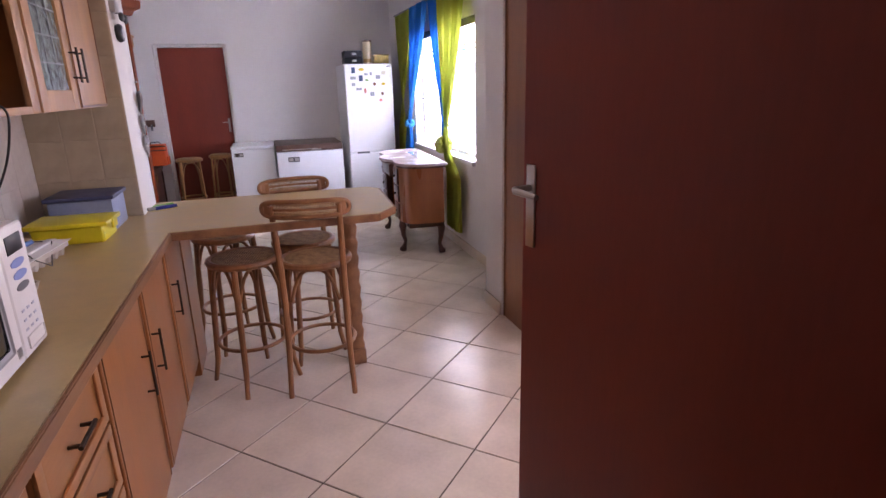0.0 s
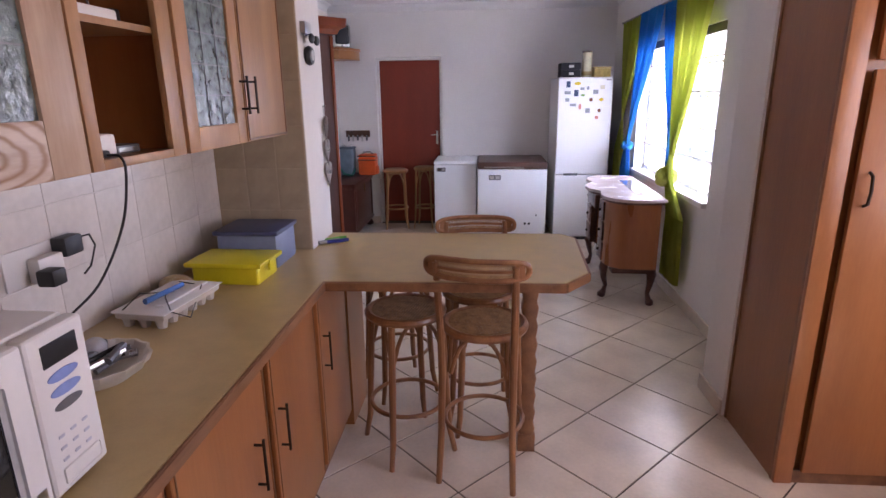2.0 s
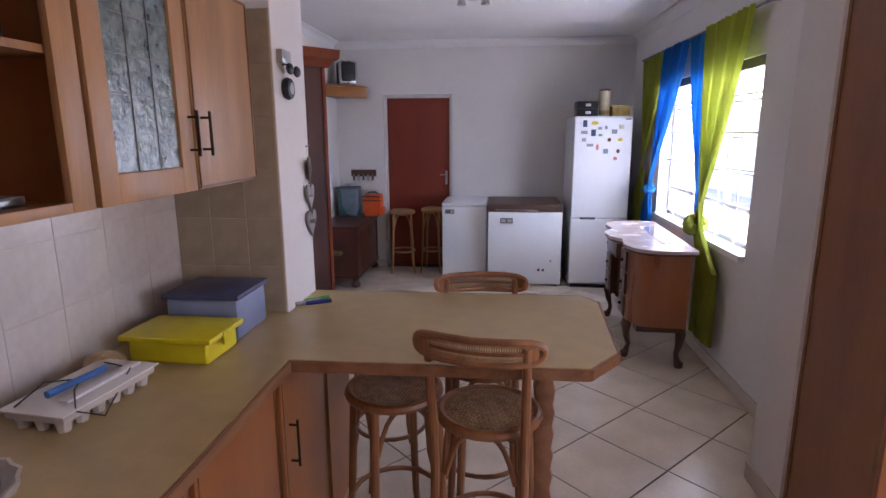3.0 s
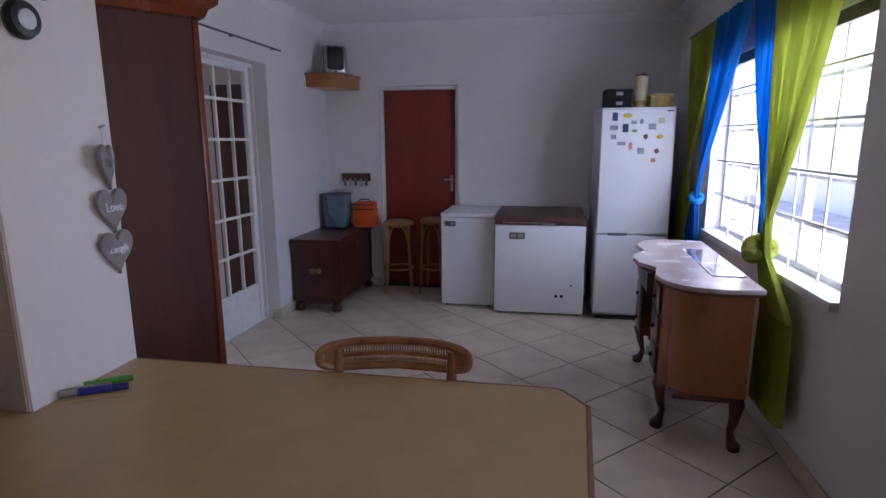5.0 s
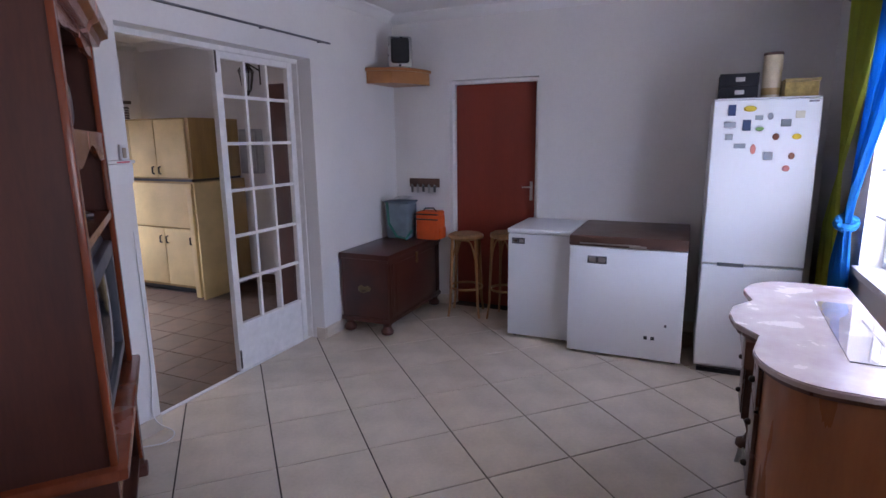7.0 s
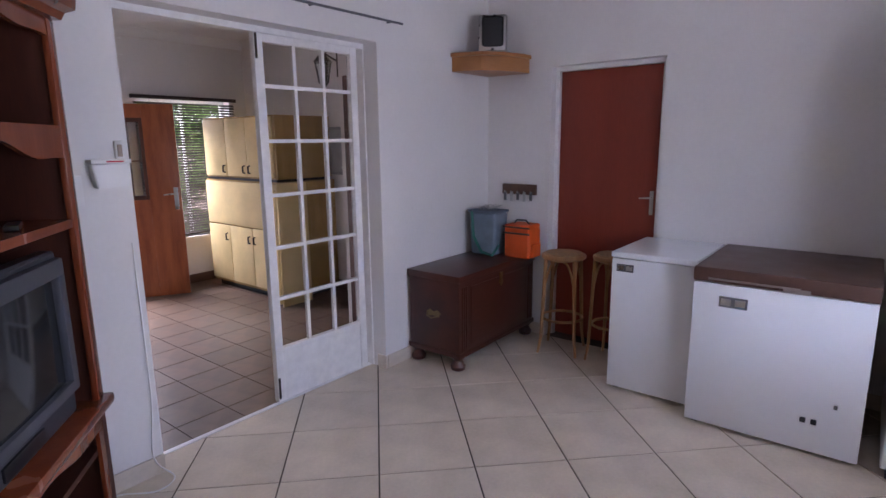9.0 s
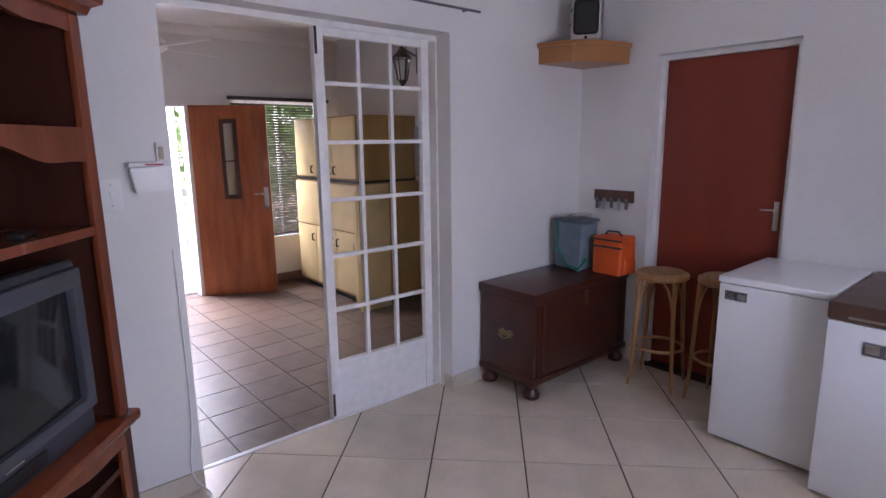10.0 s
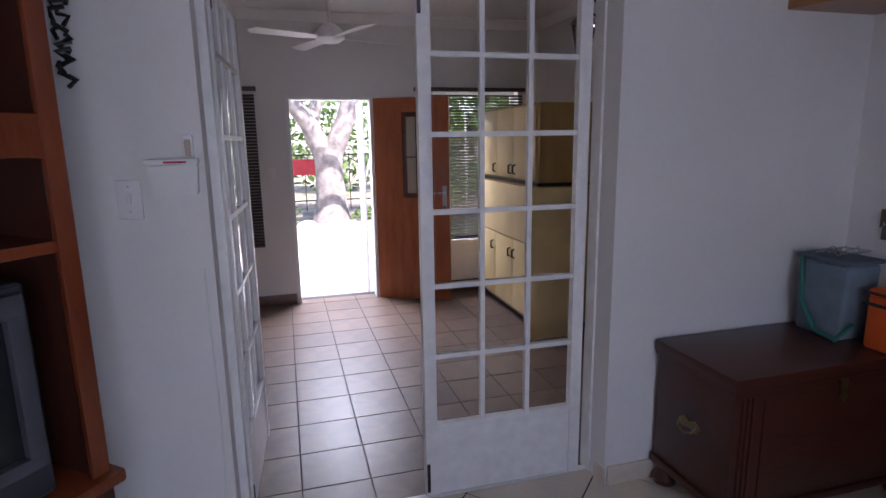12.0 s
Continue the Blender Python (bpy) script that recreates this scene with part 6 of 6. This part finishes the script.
for k in range(6):
    a = k * math.tau / 6
    part("rib", tube(bmesh.new(), [(lx + 0.036 * math.cos(a), ly + 0.036 * math.sin(a), lz - 0.09), (lx + 0.062 * math.cos(a), ly + 0.062 * math.sin(a), lz + 0.06)], 0.004, 6), M_BRONZE, ln)
part("base", lathe([(0.006, lz - 0.14), (0.018, lz - 0.12), (0.038, lz - 0.09)], 12, (lx, ly)), M_BRONZE, ln)

fn = thing("ceiling_fan", "white four-bladed ceiling fan on a short rod in the entry", "fan", pose(-3.42, 6.15, 0))
FZ = 2.30
part("rod", tube(bmesh.new(), [(0, 0, EC), (0, 0, FZ + 0.07)], 0.012, 10), M_WPAINT, fn)
part("canopy", lathe([(0.05, EC - 0.05), (0.06, EC - 0.001)], 20), M_WPAINT, fn)
part("motor", lathe([(0.03, FZ + 0.10), (0.08, FZ + 0.07), (0.115, FZ + 0.02), (0.115, FZ - 0.01), (0.07, FZ - 0.04), (0.02, FZ - 0.05)], 28), M_WPAINT, fn)
for k in range(4):
    b = prism([(0.10, -0.02), (0.20, -0.05), (0.60, -0.065), (0.64, 0.0), (0.60, 0.065), (0.20, 0.05), (0.10, 0.02)], -0.004, 0.004, 0.002)
    b.transform(pose(0, 0, FZ - 0.005, 0, 0, 22 + 90 * k) @ pose(0, 0, 0, 10))
    part("blade", b, M_WPAINT, fn)

# ---- outdoors ----
gr = structure("ground", box(-60, EX - 0.22, -50, 60, -0.25, -0.10), M_SOIL, "dry garden ground with leaf litter")
pv = structure("pavement", box(-9.6, EX - 0.22, 1.0, 11.0, -0.0995, -0.03, 0.01), M_PAVE, "pale sunlit paving before the front door")
structure("ground", box(XE + 0.24, 30, -20, 30, -0.25, -0.06), M_PAVE, "pale yard outside the window")
structure("wall_yard", box(7.5, 7.7, -6, 20, -0.06, 2.2), M_WALL, "pale garden wall beyond the window")
# Unseen slab added to block sun, its east overhang made deep for the window
structure("roof", box(EX - 0.35, XE + 1.7, -2.6, YB + 0.9, CEIL + 0.12, CEIL + 0.2), mat("sun_block_sheet", (0.3, 0.12, 0.08), 0.8), "unseen roof slab over the rooms, stretched to shade the window")
tr = thing("tree", "large forked garden tree with rough grey-brown bark and green leaves", "tree", pose(-10.2, 6.6, -0.1))
tb = bmesh.new()
tube(tb, [(0, 0, 0), (0, 0.02, 0.5), (0.02, 0.0, 1.1), (0, 0.0, 1.5)], [0.40, 0.30, 0.27, 0.30], 14)
tube(tb, [(0, -0.05, 1.3), (0.0, -0.35, 2.0), (0.1, -0.75, 2.5), (0.1, -1.6, 2.8), (0, -2.6, 3.1)], [0.22, 0.19, 0.15, 0.10, 0.05], 12)
tube(tb, [(0, 0.05, 1.3), (0.1, 0.35, 2.0), (0.0, 0.6, 2.8), (0.1, 0.8, 3.8), (0.0, 1.2, 5.0)], [0.22, 0.19, 0.16, 0.12, 0.06], 12)
tube(tb, [(0, -0.3, 1.9), (-0.2, -0.1, 2.6), (-0.2, 0.0, 3.6), (0, -0.4, 4.6)], [0.14, 0.12, 0.09, 0.05], 10)
part("trunk", tb, M_BARK, tr)


def leaves(centres, spread, count, size, seed):
    rng = random.Random(seed)
    bm = bmesh.new()
    for _ in range(count):
        c = Vector(rng.choice(centres))
        p = c + Vector((rng.gauss(0, spread), rng.gauss(0, spread), rng.gauss(0, spread * 0.6)))
        s = size * rng.uniform(0.6, 1.4)
        e = Euler((rng.uniform(-1, 1), rng.uniform(-1, 1), rng.uniform(0, 6.3)))
        vs = []
        for q in ((-1, 0, 0), (0, 0.4, 0.1), (1, 0, 0), (0, -0.4, 0.1)):
            v = Vector(q) * s
            v.rotate(e)
            vs.append(bm.verts.new(p + v))
        bm.faces.new(vs)
    return bm


cr_ = [(0, -1.6, 3.0), (0, -2.6, 3.4), (0.2, -0.8, 3.6), (0, 0.8, 4.2), (0, 1.4, 5.0), (-0.2, -0.4, 4.8), (0.3, -3.2, 3.0), (0.2, 2.2, 4.0), (0, 0, 5.6)]
part("crown", leaves(cr_, 0.55, 6000, 0.10, 3), M_LEAF, tr, "uneven green crown")
bush = thing("shrub", "low green shrubs at the tree's foot", "shrub", pose(-9.95, 5.7, -0.1))
part("foliage", leaves([(0, 0, 0.25), (0.1, -0.3, 0.2), (0, 1.6, 0.15)], 0.14, 500, 0.07, 5), M_LEAF, bush)
bush2 = thing("shrub", "tall dense green shrub outside the entry window", "shrub", pose(-6.6, 9.0, -0.1))
part("foliage", leaves([(0, y * 0.5, z) for y in range(-2, 5) for z in (0.3, 1.0, 1.7, 2.3)], 0.24, 5000, 0.09, 11), M_LEAF, bush2)
part("stem", tube(bmesh.new(), [(0, 0, 0), (0.05, 0.1, 0.9), (-0.05, 0.0, 2.0)], [0.05, 0.04, 0.02], 8), M_BARK, bush2)
hedge = solid("hedge", leaves([(0, y, z) for y in range(-8, 22, 1) for z in (0.8, 2.2, 3.6)], 0.8, 14000, 0.16, 8), M_LEAF, "loose green trees and shrubs beyond the fence", "hedge")
hedge.matrix_world = pose(-17.5, 0, 0)
hedge["kind"] = "stuff"
rk = bmesh.new()
rng = random.Random(2)
for _ in range(60):
    t = ball(rng.uniform(0.05, 0.14), (-9.9 + rng.uniform(-0.3, 0.6), rng.uniform(4.6, 8.0), -0.08), (1, 1.3, 0.6), 6)
    me = bpy.data.meshes.new("t")
    t.to_mesh(me)
    rk.from_mesh(me)
    bpy.data.meshes.remove(me)
stn = solid("rocks", rk, M_PAVE, "border of small pale rocks and leaf litter round the tree", "rocks")
stn["kind"] = "stuff"
fc = thing("garden_fence", "dark metal garden fence with thin posts beyond the tree", "fence")
for k in range(24):
    y = 2.0 + k * 0.35
    part("post", box(-12.52, -12.49, y, y + 0.02, -0.1, 1.25), M_BRONZE, fc)
part("rail", box(-12.525, -12.485, 1.9, 10.2, 1.2, 1.23), M_BRONZE, fc)
part("rail", box(-12.525, -12.485, 1.9, 10.2, 0.12, 0.15), M_BRONZE, fc)
sg = solid("sign_board", box(-12.47, -12.45, 5.75, 6.5, 0.75, 1.12), M_REDP, "small bright red board on the garden fence", "sign")
wp = solid("gate_post", box(-9.2, -9.05, 5.15, 5.3, -0.04, 1.6), M_PINE, "wooden post at the paving's edge", "post")
sgt = thing("security_gate", "white steel trellis security gate folded open outside the front door", "gate")
for k in range(9):
    y = 6.40 + k * 0.018
    part("bar", box(EX - 0.20 - 0.05 * k, EX - 0.19 - 0.05 * k, 6.50 - 0.006, 6.50 + 0.006, -0.03, 1.88), M_WPAINT, sgt)
for z in (0.3, 0.9, 1.5):
    part("link", box(EX - 0.62, EX - 0.19, 6.507, 6.512, z, z + 0.02), M_WPAINT, sgt)
# Made-up slats for the carport roof edge, left open to keep paving bright
pg = thing("pergola", "pale slats standing in for the carport roof edge outside the front door", "pergola")
for k in range(3):
    x = -8.4 - k * 0.45
    part("slat", box(x, x + 0.12, 2.0, 10.5, 2.28, 2.32), M_WPAINT, pg)
for y in (2.2, 10.2):
    part("beam", box(-9.6, -8.3, y, y + 0.1, 2.16, 2.279), M_WPAINT, pg)
    part("post", box(-8.5, -8.4, y, y + 0.1, -0.03, 2.16), M_WPAINT, pg)


# ---- tiles, last ----
def clip(poly, x0, x1, y0, y1):
    for axis, lim, keep in ((0, x0, 1), (0, x1, -1), (1, y0, 1), (1, y1, -1)):
        out = []
        for i, p in enumerate(poly):
            q = poly[(i + 1) % len(poly)]
            dp, dq = (p[axis] - lim) * keep, (q[axis] - lim) * keep
            if dp >= 0:
                out.append(p)
            if (dp >= 0) != (dq >= 0):
                t = dp / (dp - dq)
                out.append((p[0] + (q[0] - p[0]) * t, p[1] + (q[1] - p[1]) * t))
        poly = out
        if len(poly) < 3:
            return []
    return poly


def tile_mesh(poly, top, depth, material, bev=0.0015):
    bm = bmesh.new()
    c = (sum(p[0] for p in poly) / len(poly), sum(p[1] for p in poly) / len(poly))
    lo = [bm.verts.new((p[0], p[1], -depth)) for p in poly]
    mid = [bm.verts.new((p[0], p[1], top - bev)) for p in poly]
    hi = [bm.verts.new((p[0] + (c[0] - p[0]) * bev * 3, p[1] + (c[1] - p[1]) * bev * 3, top)) for p in poly]
    n = len(poly)
    for i in range(n):
        j = (i + 1) % n
        bm.faces.new((lo[i], lo[j], mid[j], mid[i]))
        bm.faces.new((mid[i], mid[j], hi[j], hi[i]))
    bm.faces.new(hi)
    me = bpy.data.meshes.new("tile")
    bm.normal_update()
    bm.to_mesh(me)
    bm.free()
    me.materials.append(material)
    return me


TS, TX, TY = 0.45, -0.24, 5.772
R2 = math.sqrt(0.5)
G = 0.0036
full = [(-R2 * 0, -R2 * TS + G * 1.4), (R2 * TS - G * 1.4, 0), (0, R2 * TS - G * 1.4), (-R2 * TS + G * 1.4, 0)]
tile_full = tile_mesh(full, 0.0, 0.005, M_TILE)
for i in range(-14, 14):
    for j in range(-16, 10):
        cx = TX + TS * R2 * (i - j)
        cy = TY + TS * R2 * (i + j + 1)
        poly = [(cx + a, cy + b) for a, b in full]
        if cy > 4.0:
            lim = (XW if not OPY0 - 0.3 < cy < OPY1 + 0.3 else XW - 0.133, XE, 3.8, YB)
        elif cy > YS:
            lim = (XK, 3.4, YS - 0.12, 4.4)
        else:
            lim = (-1.05, 3.4, -1.9, YS)
            if cy < 0.2:
                continue
        cl = clip(poly, *lim)
        if len(cl) < 3:
            continue
        if len(cl) == 4 and all(abs(a[0] - b[0]) < 1e-6 and abs(a[1] - b[1]) < 1e-6 for a, b in zip(cl, poly)):
            ob = new("tile", tile_full)
            ob.location = (cx, cy, 0)
        else:
            ob = new("tile", tile_mesh([(a - cx, b - cy) for a, b in cl], 0.0, 0.005, M_TILE))
            ob.location = (cx, cy, 0)
        ob.rotation_euler = (0, 0, 0)
        ob.parent = floor
# entry tiles, square to the walls
EWX, EWY, E0X, E0Y = 0.295, 0.305, -1.105, 5.725
sq = [(-EWX / 2 + 0.003, -EWY / 2 + 0.003), (EWX / 2 - 0.003, -EWY / 2 + 0.003), (EWX / 2 - 0.003, EWY / 2 - 0.003), (-EWX / 2 + 0.003, EWY / 2 - 0.003)]
etile = tile_mesh(sq, 0.0, 0.005, M_ETILE)
for i in range(-11, 2):
    for j in range(-7, 9):
        cx, cy = E0X + EWX * (i + 0.5), E0Y + EWY * (j + 0.5)
        poly = [(cx + a, cy + b) for a, b in sq]
        cl = clip(poly, EX - 0.1, XW - 0.168, 3.8, YB)
        if len(cl) < 3:
            continue
        whole = all(abs(a[0] - b[0]) < 1e-6 and abs(a[1] - b[1]) < 1e-6 for a, b in zip(cl, poly)) and len(cl) == 4
        ob = new("tile", etile if whole else tile_mesh([(a - cx, b - cy) for a, b in cl], 0.0, 0.005, M_ETILE))
        ob.location = (cx, cy, 0)
        ob.parent = floor_entry
# glazed wall tiles behind the worktop
wk = structure("wall_tiling", box(XK, XK + 0.005, YS, 3.69, CT, 1.46), M_WALLT, "pale glazed wall tiles above the worktop")
wk2 = structure("wall_tiling", box(XK + 0.002, 0.345, 3.6845, 3.69, CT, 2.03), M_WALLT2, "tan glazed tiles on the wall end's side")
t1 = finish(box(0, 0.005, 0.0, 0.1985, 0, 0.1985, 0.001, 1), "tile", M_WALLT)
z = CT + 0.001
for row in range(3):
    for k in range(14):
        y = 3.69 - 0.2 * (k + 1)
        if y < YS - 0.2 or z + row * 0.2 > 1.40:
            continue
        ob = new("tile", t1 if row < 2 else t1)
        ob.location = (XK + 0.002, y, z + row * 0.2)
        ob.scale = (1, 1, 1 if row < 2 else 0.65)
        ob.parent = wk
t2 = finish(box(0.0, 0.140, -0.005, 0, 0, 0.197, 0.0015, 1), "tile", M_WALLT2)
for row in range(6):
    for k in range(3):
        ob = new("tile", t2)
        ob.location = (XK + 0.008 + 0.142 * k, 3.687, z + row * 0.2 * 0.93)
        ob.scale = (0.985 if k < 2 else 0.93, 1, 0.93)
        ob.parent = wk2
